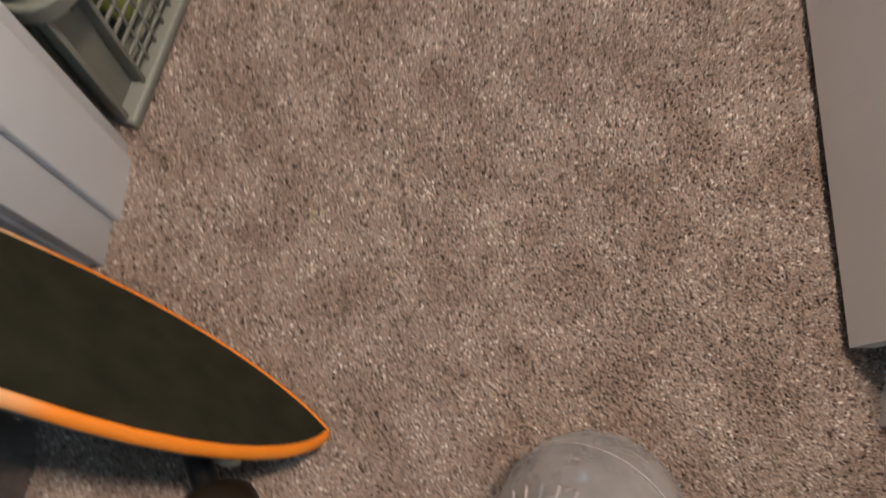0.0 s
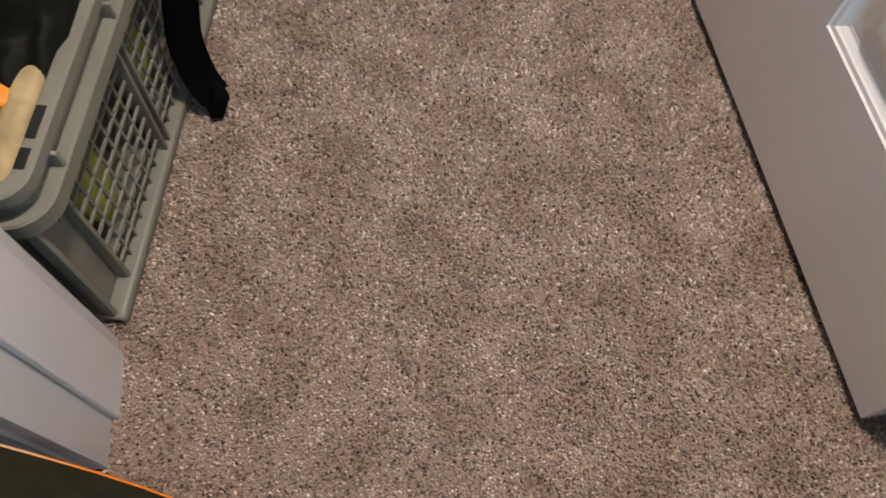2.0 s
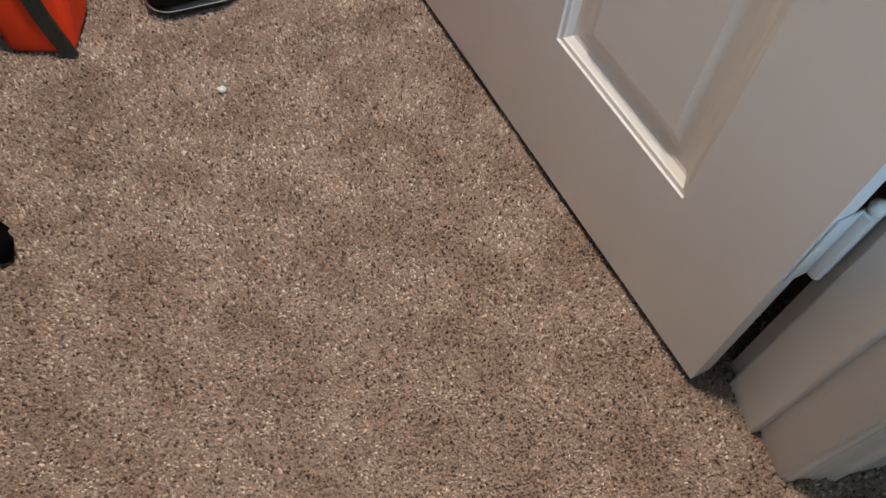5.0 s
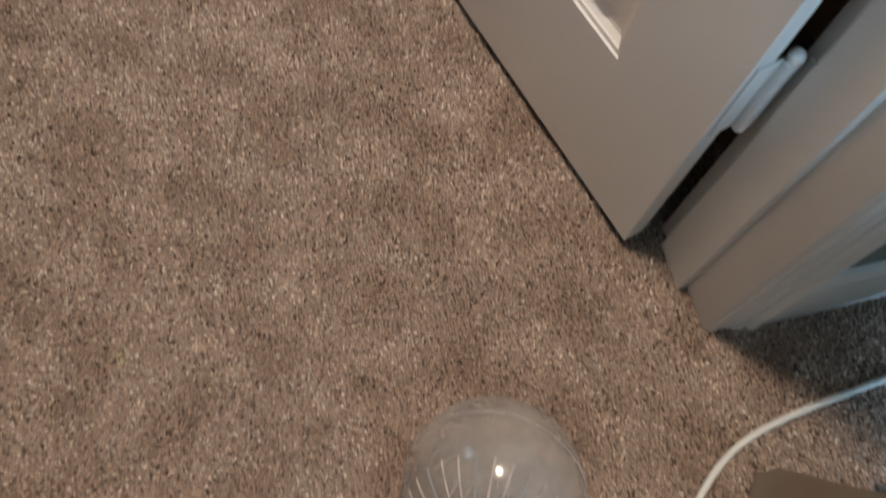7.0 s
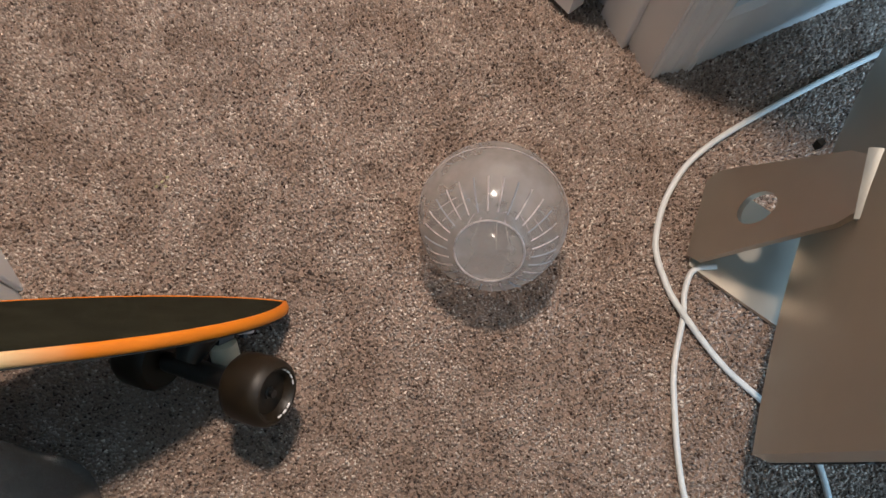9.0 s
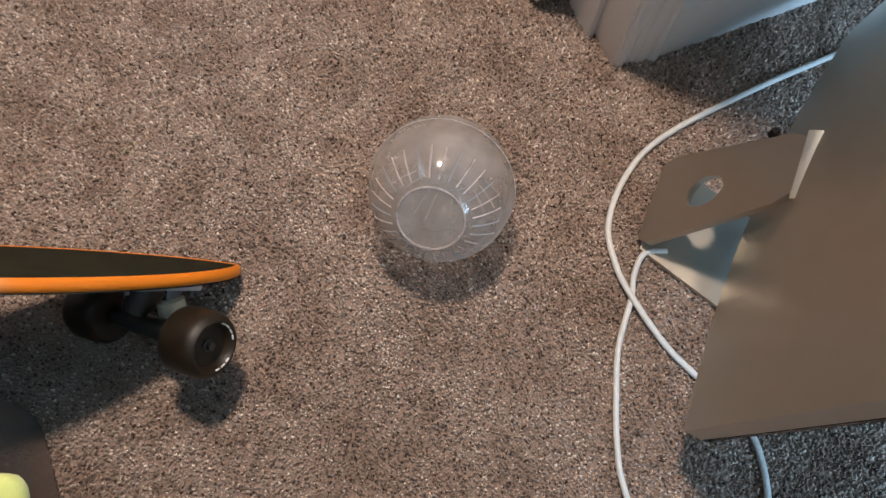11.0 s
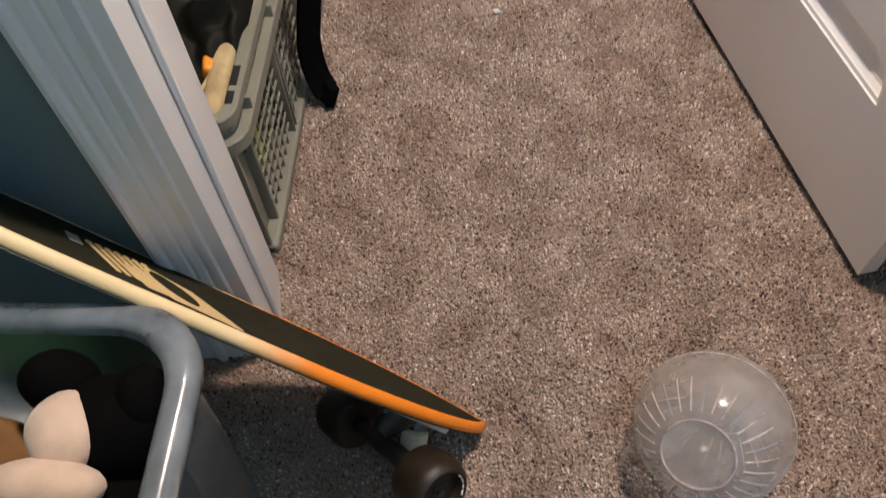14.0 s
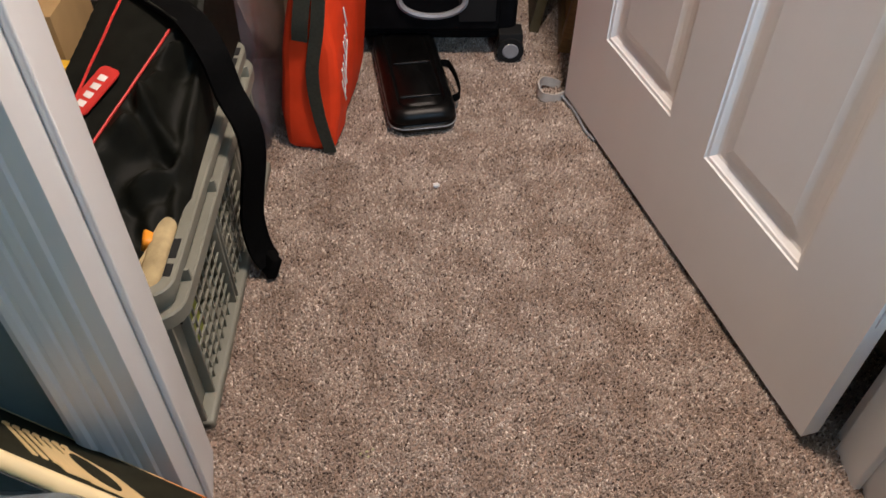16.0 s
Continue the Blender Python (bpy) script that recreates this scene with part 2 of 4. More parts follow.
def box(bm, x0, x1, y0, y1, z0, z1, bevel=0.0, seg=2):
    r = bmesh.ops.create_cube(bm, size=1, matrix=Matrix.Translation(((x0 + x1) / 2, (y0 + y1) / 2, (z0 + z1) / 2)) @ Matrix.Diagonal((x1 - x0, y1 - y0, z1 - z0, 1)))
    if bevel:
        es = list({e for v in r["verts"] for e in v.link_edges})
        bmesh.ops.bevel(bm, geom=es, offset=bevel, segments=seg, affect="EDGES", profile=0.6)


def boxed(name, dims, material, parent=None, label="", bevel=0.002, seg=2):
    bm = bmesh.new()
    box(bm, *dims, bevel, seg)
    return smooth(part(name, bm, material, parent, label))


def tube(name, points, radius, material, parent=None, label="", flat=None, sides=8, steps=8):
    """A smooth tube, or with flat=(width, thickness) a strap, along points."""
    pts = [Vector(p) for p in points]
    path = []
    for i in range(len(pts) - 1):
        p0, p1, p2, p3 = pts[max(i - 1, 0)], pts[i], pts[i + 1], pts[min(i + 2, len(pts) - 1)]
        for k in range(steps):
            s = k / steps
            path.append(0.5 * ((2 * p1) + (p2 - p0) * s + (2 * p0 - 5 * p1 + 4 * p2 - p3) * s * s + (3 * p1 - p0 - 3 * p2 + p3) * s ** 3))
    path.append(pts[-1])
    bm = bmesh.new()
    rings = []
    side = Vector((0, 1, 0)) if flat is None else Vector(flat[2])
    for i, p in enumerate(path):
        d = (path[min(i + 1, len(path) - 1)] - path[max(i - 1, 0)]).normalized()
        a = (side - d * side.dot(d)).normalized()
        b = d.cross(a)
        if flat:
            w, th = flat[0] / 2, flat[1] / 2
            ring = [p + a * w + b * th, p - a * w + b * th, p - a * w - b * th, p + a * w - b * th]
        else:
            ring = [p + (a * math.cos(2 * math.pi * k / sides) + b * math.sin(2 * math.pi * k / sides)) * radius for k in range(sides)]
        rings.append([bm.verts.new(q) for q in ring])
    n = len(rings[0])
    for r0, r1 in zip(rings, rings[1:]):
        for k in range(n):
            bm.faces.new((r0[k], r0[(k + 1) % n], r1[(k + 1) % n], r1[k]))
    bm.faces.new(rings[0][::-1])
    bm.faces.new(rings[-1])
    bmesh.ops.recalc_face_normals(bm, faces=bm.faces)
    return smooth(part(name, bm, material, parent, label), 50)


def prism(name, outline, z0, z1, material, parent=None, label="", bevel=0.0):
    """An outline in the xy plane given a thickness."""
    bm = bmesh.new()
    f = bm.faces.new([bm.verts.new((x, y, z0)) for x, y in outline])
    r = bmesh.ops.extrude_face_region(bm, geom=[f])
    bmesh.ops.translate(bm, vec=(0, 0, z1 - z0), verts=[v for v in r["geom"] if isinstance(v, bmesh.types.BMVert)])
    bmesh.ops.recalc_face_normals(bm, faces=bm.faces)
    if bevel:
        bmesh.ops.bevel(bm, geom=[e for e in bm.edges if len(e.link_faces) == 2 and e.calc_face_angle(0) > 0.6], offset=bevel, segments=2, affect="EDGES")
    return smooth(part(name, bm, material, parent, label))


def round_rect(x0, x1, y0, y1, r, n=6):
    pts = []
    for cx, cy, a0 in ((x1 - r, y1 - r, 0), (x0 + r, y1 - r, 90), (x0 + r, y0 + r, 180), (x1 - r, y0 + r, 270)):
        for k in range(n + 1):
            a = radians(a0 + 90 * k / n)
            pts.append((cx + r * math.cos(a), cy + r * math.sin(a)))
    return pts


def loft(name, loops, material, parent=None, label="", close_first=False, close_last=False, ring=True, angle=40):
    """Skin through loops of points that all have the same count."""
    bm = bmesh.new()
    vs = [[bm.verts.new(p) for p in lp] for lp in loops]
    n = len(vs[0])
    for a, b in zip(vs, vs[1:]):
        for k in range(n if ring else n - 1):
            bm.faces.new((a[k], a[(k + 1) % n], b[(k + 1) % n], b[k]))
    if close_first:
        bm.faces.new(vs[0][::-1])
    if close_last:
        bm.faces.new(vs[-1])
    bmesh.ops.recalc_face_normals(bm, faces=bm.faces)
    return smooth(part(name, bm, material, parent, label), angle)


def lathe(name, profile, material, parent=None, label="", m=None, n=28):
    """A profile of (radius, height) turned round z."""
    bm = bmesh.new()
    rings = [[bm.verts.new((r * math.cos(2 * math.pi * k / n), r * math.sin(2 * math.pi * k / n), z)) for k in range(n)] for r, z in profile]
    for a, b in zip(rings, rings[1:]):
        for k in range(n):
            bm.faces.new((a[k], a[(k + 1) % n], b[(k + 1) % n], b[k]))
    bm.faces.new(rings[0][::-1])
    bm.faces.new(rings[-1])
    bmesh.ops.recalc_face_normals(bm, faces=bm.faces)
    if m is not None:
        bmesh.ops.transform(bm, matrix=m, verts=bm.verts)
    return smooth(part(name, bm, material, parent, label), 35)


def lump(bm, centre, size, amount=0.15, freq=6.0, sub=3, rot=None):
    """A soft, uneven rounded form."""
    r = bmesh.ops.create_icosphere(bm, subdivisions=sub, radius=1)
    for v in r["verts"]:
        k = 1 + amount * noise.noise(v.co * 1.3 + Vector(centre) * freq)
        p = Vector((v.co.x * size[0], v.co.y * size[1], v.co.z * size[2])) * k
        if rot:
            p = rot @ p
        v.co = p + Vector(centre)
    return r["verts"]


# ---- structure ----
def structure(name, dims, material, label, bevel=0.0):
    return tagged(boxed(name, dims, material, None, label, bevel), label, name.split("_")[0], kind="structure")


JL, JR = 0.0, 0.754          # jamb faces of the doorway
WF, WB = -0.098, 0.018       # wall faces, room side and closet side
structure("floor", (-2.3, 2.3, -3.2, 1.7, -0.06, -0.0027), BACKING, "floor under brown speckled carpet")
structure("wall_west_of_door", (-2.2, JL - 0.019, WF, WB, -0.007, 2.5), TEALWALL, "dark teal painted wall beside the doorway")
structure("wall_east_of_door", (JR + 0.019, 2.2, WF, WB, -0.007, 2.5), TEALWALL, "dark teal painted wall beside the doorway")
structure("wall_over_door", (JL - 0.019, JR + 0.019, WF, WB, 2.075, 2.5), TEALWALL, "dark teal painted wall over the doorway")
structure("wall_south_low", (-2.3, 2.3, -3.2, -3.1, -0.007, 0.95), TEALWALL, "dark teal painted wall under the window")
structure("wall_south_high", (-2.3, 2.3, -3.2, -3.1, 2.25, 2.5), TEALWALL, "dark teal painted wall over the window")
structure("wall_south_near", (1.50, 2.3, -3.2, -3.1, 0.95, 2.25), TEALWALL, "dark teal painted wall beside the window")
structure("wall_south_far", (-2.3, 0.20, -3.2, -3.1, 0.95, 2.25), TEALWALL, "dark teal painted wall beside the window")
# unseen wall, added to keep south window light off the floor by the bin
structure("wall_alcove", (-2.2, 0.69, -1.45, -1.35, -0.007, 1.75), TEALWALL, "unseen half-height teal wall added to block window light")
structure("wall_west", (-2.3, -2.2, -3.1, WB, -0.007, 2.5), TEALWALL, "dark teal painted room wall")
structure("ceiling_room", (-2.3, 2.3, -3.2, WB, 2.5, 2.55), CEILPAINT, "white ceiling of the room")
structure("wall_closet_west", (-0.70, -0.62, WB, 1.55, -0.007, 2.42), CLOSETWALL, "beige closet wall")
structure("wall_closet_east", (1.05, 1.13, WB, 1.55, -0.007, 2.42), CLOSETWALL, "beige closet wall")
structure("wall_closet_north", (-0.70, 1.13, 1.55, 1.65, -0.007, 2.42), CLOSETWALL, "beige closet wall")
structure("ceiling_closet", (-0.70, 1.13, WB, 1.65, 2.42, 2.47), CEILPAINT, "white closet ceiling")
# east wall of the room, with the second window opening
structure("wall_east_low", (2.2, 2.3, -3.1, WB, -0.007, 1.10), TEALWALL, "dark teal painted wall under the window")
structure("wall_east_high", (2.2, 2.3, -3.1, WB, 2.40, 2.5), TEALWALL, "dark teal painted wall over the window")
structure("wall_east_near", (2.2, 2.3, -0.30, WB, 1.10, 2.40), TEALWALL, "dark teal painted wall beside the window")
structure("wall_east_far", (2.2, 2.3, -3.1, -1.60, 1.10, 2.40), TEALWALL, "dark teal painted wall beside the window")

for nm, m in (("window_1", pose(2.25, -0.95, 1.75, 0, 0, 0)), ("window_2", pose(0.85, -3.15, 1.60, 0, 0, -90))):
    win = thing(nm, m, "white framed window letting in cool daylight", "window", kind="structure")
    for pn, d in (("window_frame", (-0.03, 0.03, -0.65, -0.60, -0.65, 0.65)), ("window_frame", (-0.03, 0.03, 0.60, 0.65, -0.65, 0.65)), ("window_frame", (-0.03, 0.03, -0.6, 0.6, 0.60, 0.65)), ("window_sill", (-0.09, 0.03, -0.6, 0.6, -0.65, -0.60))):
        boxed(pn, d, PAINT, win, bevel=0.003)

# closet ceiling lamp
lamp = thing("pendant_lamp", pose(0.52, 0.20, 2.42), "white pendant lamp with warm light hanging in the closet", "lamp")
lathe("ceiling_rose", [(0.05, 0.0), (0.05, -0.012), (0.02, -0.025), (0.006, -0.028)], PAINT, lamp)
lathe("cord", [(0.003, -0.02), (0.003, -0.55)], PAINT, lamp, "", None, 8)
lathe("shade", [(0.012, -0.53), (0.022, -0.545), (0.10, -0.615), (0.105, -0.622), (0.095, -0.618), (0.02, -0.56)], PAINT, lamp, "white conical shade")

# jambs and stops
frame_l = thing("door_frame_west", Matrix.Translation((0, -0.052, 0)) @ pose(0, 0, 0, 0, 0, 11) @ Matrix.Translation((0, 0.052, 0)), "white painted door jamb with worn foot", "door frame", kind="structure")
boxed("jamb", (JL - 0.019, JL, WF - 0.004, WB + 0.004, -0.006, 2.055), PAINT, frame_l, bevel=0.002)
boxed("door_stop", (JL, JL + 0.0070, -0.058, 0.006, -0.004, 2.04), PAINT, frame_l, bevel=0.003, seg=3)
frame_r = thing("door_frame_east", pose(0, 0, 0), "white painted door jamb with a hinge", "door frame", kind="structure")
boxed("jamb", (JR, JR + 0.0185, WF - 0.004, 0.020, -0.006, 2.055), PAINT, frame_r, bevel=0.002)
boxed("door_stop", (JR - 0.0105, JR, -0.054, 0.0, -0.004, 2.04), PAINT, frame_r, bevel=0.003, seg=3)
frame_t = thing("door_frame_head", pose(0, 0, 0), "white painted head of the door frame", "door frame", kind="structure")
boxed("jamb", (JL, JR, WF - 0.004, 0.036, 2.055, 2.075), PAINT, frame_t, bevel=0.002)

CASING = [(0.004, 0.0), (0.004, 0.006), (0.006, 0.0085), (0.013, 0.0085), (0.0145, 0.0062), (0.018, 0.0062), (0.0195, 0.0085), (0.026, 0.0098), (0.0275, 0.0085), (0.030, 0.0085), (0.0315, 0.0112), (0.040, 0.0130), (0.0415, 0.0115), (0.045, 0.0120), (0.047, 0.0160), (0.052, 0.0175), (0.057, 0.0165), (0.060, 0.0)]


def casing(name, x, sign):
    loops = [[(x + sign * d, WF - t, z) for d, t in CASING] for z in (-0.004, 2.13)]
    ob = loft(name, loops, PAINT, None, "", True, True, angle=25)
    return tagged(ob, "white moulded door casing with stepped profile", "casing", kind="structure")


casing("trim_casing_west", JL, -1)
casing("trim_casing_east", JR, 1)


def baseboard(name, x0, x1):
    prof = [(0, -0.004), (0.0135, -0.004), (0.0135, 0.075), (0.011, 0.083), (0.0115, 0.088), (0.006, 0.099), (0, 0.099)]
    ob = loft(name, [[(x, WF - t, z) for t, z in prof] for x in (x0, x1)], PAINT, None, "", True, True, angle=25)
    return tagged(ob, "white painted baseboard", "baseboard", kind="structure")


baseboard("baseboard_west", -2.2, JL - 0.0605)
baseboard("baseboard_east", JR + 0.0605, 2.2)


# ---- door: six moulded panels ----
def door():
    d = thing("door_1", Matrix.Translation((0.700, 0.008, 0.012)) @ Matrix.Rotation(radians(104.8), 4, "Z"), "grey-white six-panel interior door standing open", "door", kind="structure")
    w, hgt, th = 0.748, 2.025, 0.024
    xs = [0, 0.110, 0.322, 0.416, 0.630, w]
    zs = [0, 0.178, 0.80, 0.93, 1.55, 1.65, 1.90, hgt]
    rings = [(0.0, 0.0), (0.0015, 0.002), (0.006, 0.0028), (0.0075, 0.0045), (0.013, 0.0085), (0.017, 0.0095), (0.026, 0.0095), (0.034, 0.0080), (0.043, 0.0050)]
    bm = bmesh.new()

    def quad(pts):
        bm.faces.new([bm.verts.new(p) for p in pts])

    for side in (0, 1):
        for i in range(5):
            for j in range(7):
                a, b, c, e = xs[i], xs[i + 1], zs[j], zs[j + 1]
                if i in (1, 3) and j in (1, 3, 5):
                    for (s0, d0), (s1, d1) in zip(rings, rings[1:]):
                        y0, y1 = (d0, d1) if side == 0 else (th - d0, th - d1)
                        o = [(a + s0, y0, c + s0), (b - s0, y0, c + s0), (b - s0, y0, e - s0), (a + s0, y0, e - s0)]
                        n = [(a + s1, y1, c + s1), (b - s1, y1, c + s1), (b - s1, y1, e - s1), (a + s1, y1, e - s1)]
                        for k in range(4):
                            quad([o[k], o[(k + 1) % 4], n[(k + 1) % 4], n[k]])
                    s, dd = rings[-1]
                    y = dd if side == 0 else th - dd
                    quad([(a + s, y, c + s), (b - s, y, c + s), (b - s, y, e - s), (a + s, y, e - s)])
                else:
                    y = 0 if side == 0 else th
                    quad([(a, y, c), (b, y, c), (b, y, e), (a, y, e)])
    for x in (0, w):
        quad([(x, 0, 0), (x, th, 0), (x, th, hgt), (x, 0, hgt)])
    for z in (0, hgt):
        quad([(0, 0, z), (w, 0, z), (w, th, z), (0, th, z)])
    bmesh.ops.remove_doubles(bm, verts=bm.verts, dist=1e-5)
    bmesh.ops.recalc_face_normals(bm, faces=bm.faces)
    # the leaf lies to the east of its seen face
    bmesh.ops.transform(bm, matrix=Matrix.Diagonal((1, -1, 1, 1)), verts=bm.verts)
    bmesh.ops.recalc_face_normals(bm, faces=bm.faces)
    part("door_leaf", bm, DOORPAINT, d)
    for z in (0.206, 0.98, 1.72):
        h = part("hinge", knuckles(z), PAINT, d, "white painted-over hinge")
        smooth(h)
    return d


def knuckles(z):
    bm = bmesh.new()
    for k in range(5):
        bmesh.ops.create_cone(bm, cap_ends=True, segments=12, radius1=0.0062, radius2=0.0062, depth=0.0165, matrix=Matrix.Translation((-0.006, -0.034, z + 0.009 + 0.0175 * k)))
    box(bm, -0.0025, -0.0005, -0.030, -0.006, z, z + 0.088, 0.0005)
    box(bm, -0.026, -0.010, -0.0525, -0.050, z, z + 0.088, 0.0005)
    box(bm, -0.011, -0.002, -0.046, -0.028, z, z + 0.088, 0.003)
    bmesh.ops.create_uvsphere(bm, u_segments=10, v_segments=6, radius=0.0072, matrix=Matrix.Translation((-0.006, -0.036, z + 0.093)))
    return bm


door()


# ---- crate ----
def crate():
    c = thing("crate", pose(0, 0, 0), "grey plastic crate with mesh sides, full of things", "crate")
    x0, x1, y0, y1 = -0.375, -0.006, 0.034, 0.532
    boxed("bottom", (x0, x1 - 0.002, y0, y1, 0.0, 0.014), CRATE, c, bevel=0.004)
    boxed("bottom_ledge", (x1 - 0.026, x1, y0, y1, 0.0, 0.016), CRATE, c, bevel=0.005, seg=3)
    # corner posts and ribs on the long sides and the end
    ribs = [(0.036, 0.082), (0.224, 0.240), (0.366, 0.382), (0.488, 0.530)]
    for a, b in ribs:
        wide = b - a > 0.03
        bm = bmesh.new()
        if wide:
            box(bm, x1 - 0.028, x1 - 0.018, a, b, 0.012, 0.196, 0.002)
            box(bm, x1 - 0.026, x1 - 0.006, b - 0.005 if a < 0.1 else a, b if a < 0.1 else a + 0.005, 0.012, 0.194, 0.0015)
            box(bm, x1 - 0.026, x1 - 0.008, a if a < 0.1 else b - 0.006, a + 0.006 if a < 0.1 else b, 0.012, 0.194, 0.0015)
        else:
            box(bm, x1 - 0.026, x1 - 0.018, a, b, 0.012, 0.196, 0.0015)
            box(bm, x1 - 0.025, x1 - 0.004, a, a + 0.004, 0.012, 0.194, 0.001)
            box(bm, x1 - 0.025, x1 - 0.004, b - 0.004, b, 0.012, 0.194, 0.001)
        smooth(part("rib", bm, CRATE, c))
    for (a0, a), (b, b1) in zip(ribs, ribs[1:]):
        bm = bmesh.new()
        n = max(5, round((b - a) / 0.0195))
        for k in range(1, n):
            y = a + (b - a) * k / n
            box(bm, x1 - 0.0125, x1 - 0.0100, y - 0.0015, y + 0.0015, 0.014, 0.193)
        for k in range(1, 9):
            z = 0.014 + 0.179 * k / 9
            box(bm, x1 - 0.0120, x1 - 0.0095, a, b, z - 0.0015, z + 0.0015)
        part("mesh_panel", bm, CRATE, c, "plastic lattice panel")
    # plain near end, far end and far side
    boxed("end_wall", (x0 + 0.02, x1 - 0.02, y0 + 0.006, y0 + 0.012, 0.01, 0.20), CRATE, c, bevel=0.001)
    for k in range(5):
        xx = x0 + 0.03 + k * 0.075
        boxed("end_rib", (xx, xx + 0.005, y0, y0 + 0.008, 0.012, 0.194), CRATE, c, bevel=0.001)
    boxed("end_wall", (x0 + 0.02, x1 - 0.02, y1 - 0.012, y1 - 0.006, 0.01, 0.20), CRATE, c, bevel=0.001)
    boxed("side_wall", (x0 + 0.012, x0 + 0.018, y0 + 0.01, y1 - 0.01, 0.01, 0.20), CRATE, c, bevel=0.001)
    # rim with a stepped skirt
    def ring(off, z):
        return [(x, y, z) for x, y in round_rect(x0 + off, x1 - off + 0.007, y0 - 0.004 + off, y1 + 0.004 - off, max(0.034 - off, 0.006))]
    loft("rim", [ring(0.026, 0.190), ring(0.004, 0.190), ring(0.0, 0.193), ring(0.0, 0.210), ring(0.002, 0.212), ring(0.012, 0.212), ring(0.012, 0.227), ring(0.006, 0.228), ring(0.006, 0.2405), ring(0.008, 0.2425), ring(0.019, 0.2425), ring(0.021, 0.2405), ring(0.026, 0.190)], CRATE, c, "", angle=30)
    for y in (0.088, 0.232, 0.374, 0.480):
        boxed("rim_fin", (x1 - 0.009, x1 + 0.0062, y - 0.002, y + 0.002, 0.205, 0.2285), CRATE, c, bevel=0.0008)
    # thin dark plates on the uncut rim paint the shade inside its slots
    for ya, yb in ((0.064, 0.082), (0.090, 0.119), (0.452, 0.478), (0.486, 0.506)):
        boxed("rim_slot_shade", (x1 - 0.0125, x1 - 0.0045, ya, yb, 0.2418, 0.2431), DARK, c, bevel=0.0005)
    return c


crate()


def soft_thing(name, lumps, material, label, category, sub=3):
    bm = bmesh.new()
    for c, s in lumps:
        lump(bm, c, s, 0.18, 7, sub)
    return tagged(smooth(part(name, bm, material), 80), label, category)


soft_thing("folded_cloth", [((-0.14, 0.28, 0.10), (0.075, 0.22, 0.085)), ((-0.040, 0.135, 0.11), (0.013, 0.032, 0.075)), ((-0.040, 0.205, 0.16), (0.010, 0.014, 0.03)), ((-0.040, 0.290, 0.12), (0.012, 0.022, 0.07))], GREENSTUFF, "yellow-green cloth packed inside the crate", "cloth")
fb = boxed("foam_block", (-0.013, 0.014, -0.058, 0.058, -0.022, 0.018), FOAM, bevel=0.010, seg=4)
fb.matrix_world = pose(-0.035, 0.104, 0.219, 5, -12, -2)
tagged(fb, "cream foam block stuck in the crate", "foam block")
ob = boxed("orange_tool", (-0.007, 0.007, -0.012, 0.012, -0.012, 0.010), ORANGE, bevel=0.006, seg=3)
ob.matrix_world = pose(-0.052, 0.130, 0.229, 0, 20, 10)
tagged(ob, "small amber plastic tool in the crate", "tool")
st = boxed("paint_stick", (-0.002, 0.002, -0.036, 0.036, -0.006, 0.006), FOAM, bevel=0.0012)
st.matrix_world = pose(-0.052, 0.088, 0.228, -8, 0, -6)
tagged(st, "thin wooden stick beside the foam block", "stick")
rg = boxed("red_grip", (-0.013, 0.013, -0.004, 0.004, -0.016, 0.004), REDGRIP, bevel=0.003, seg=3)
rg.matrix_world = pose(-0.058, 0.058, 0.232, 0, 0, 4)
tagged(rg, "orange-red plastic grip at the crate's corner", "tool")


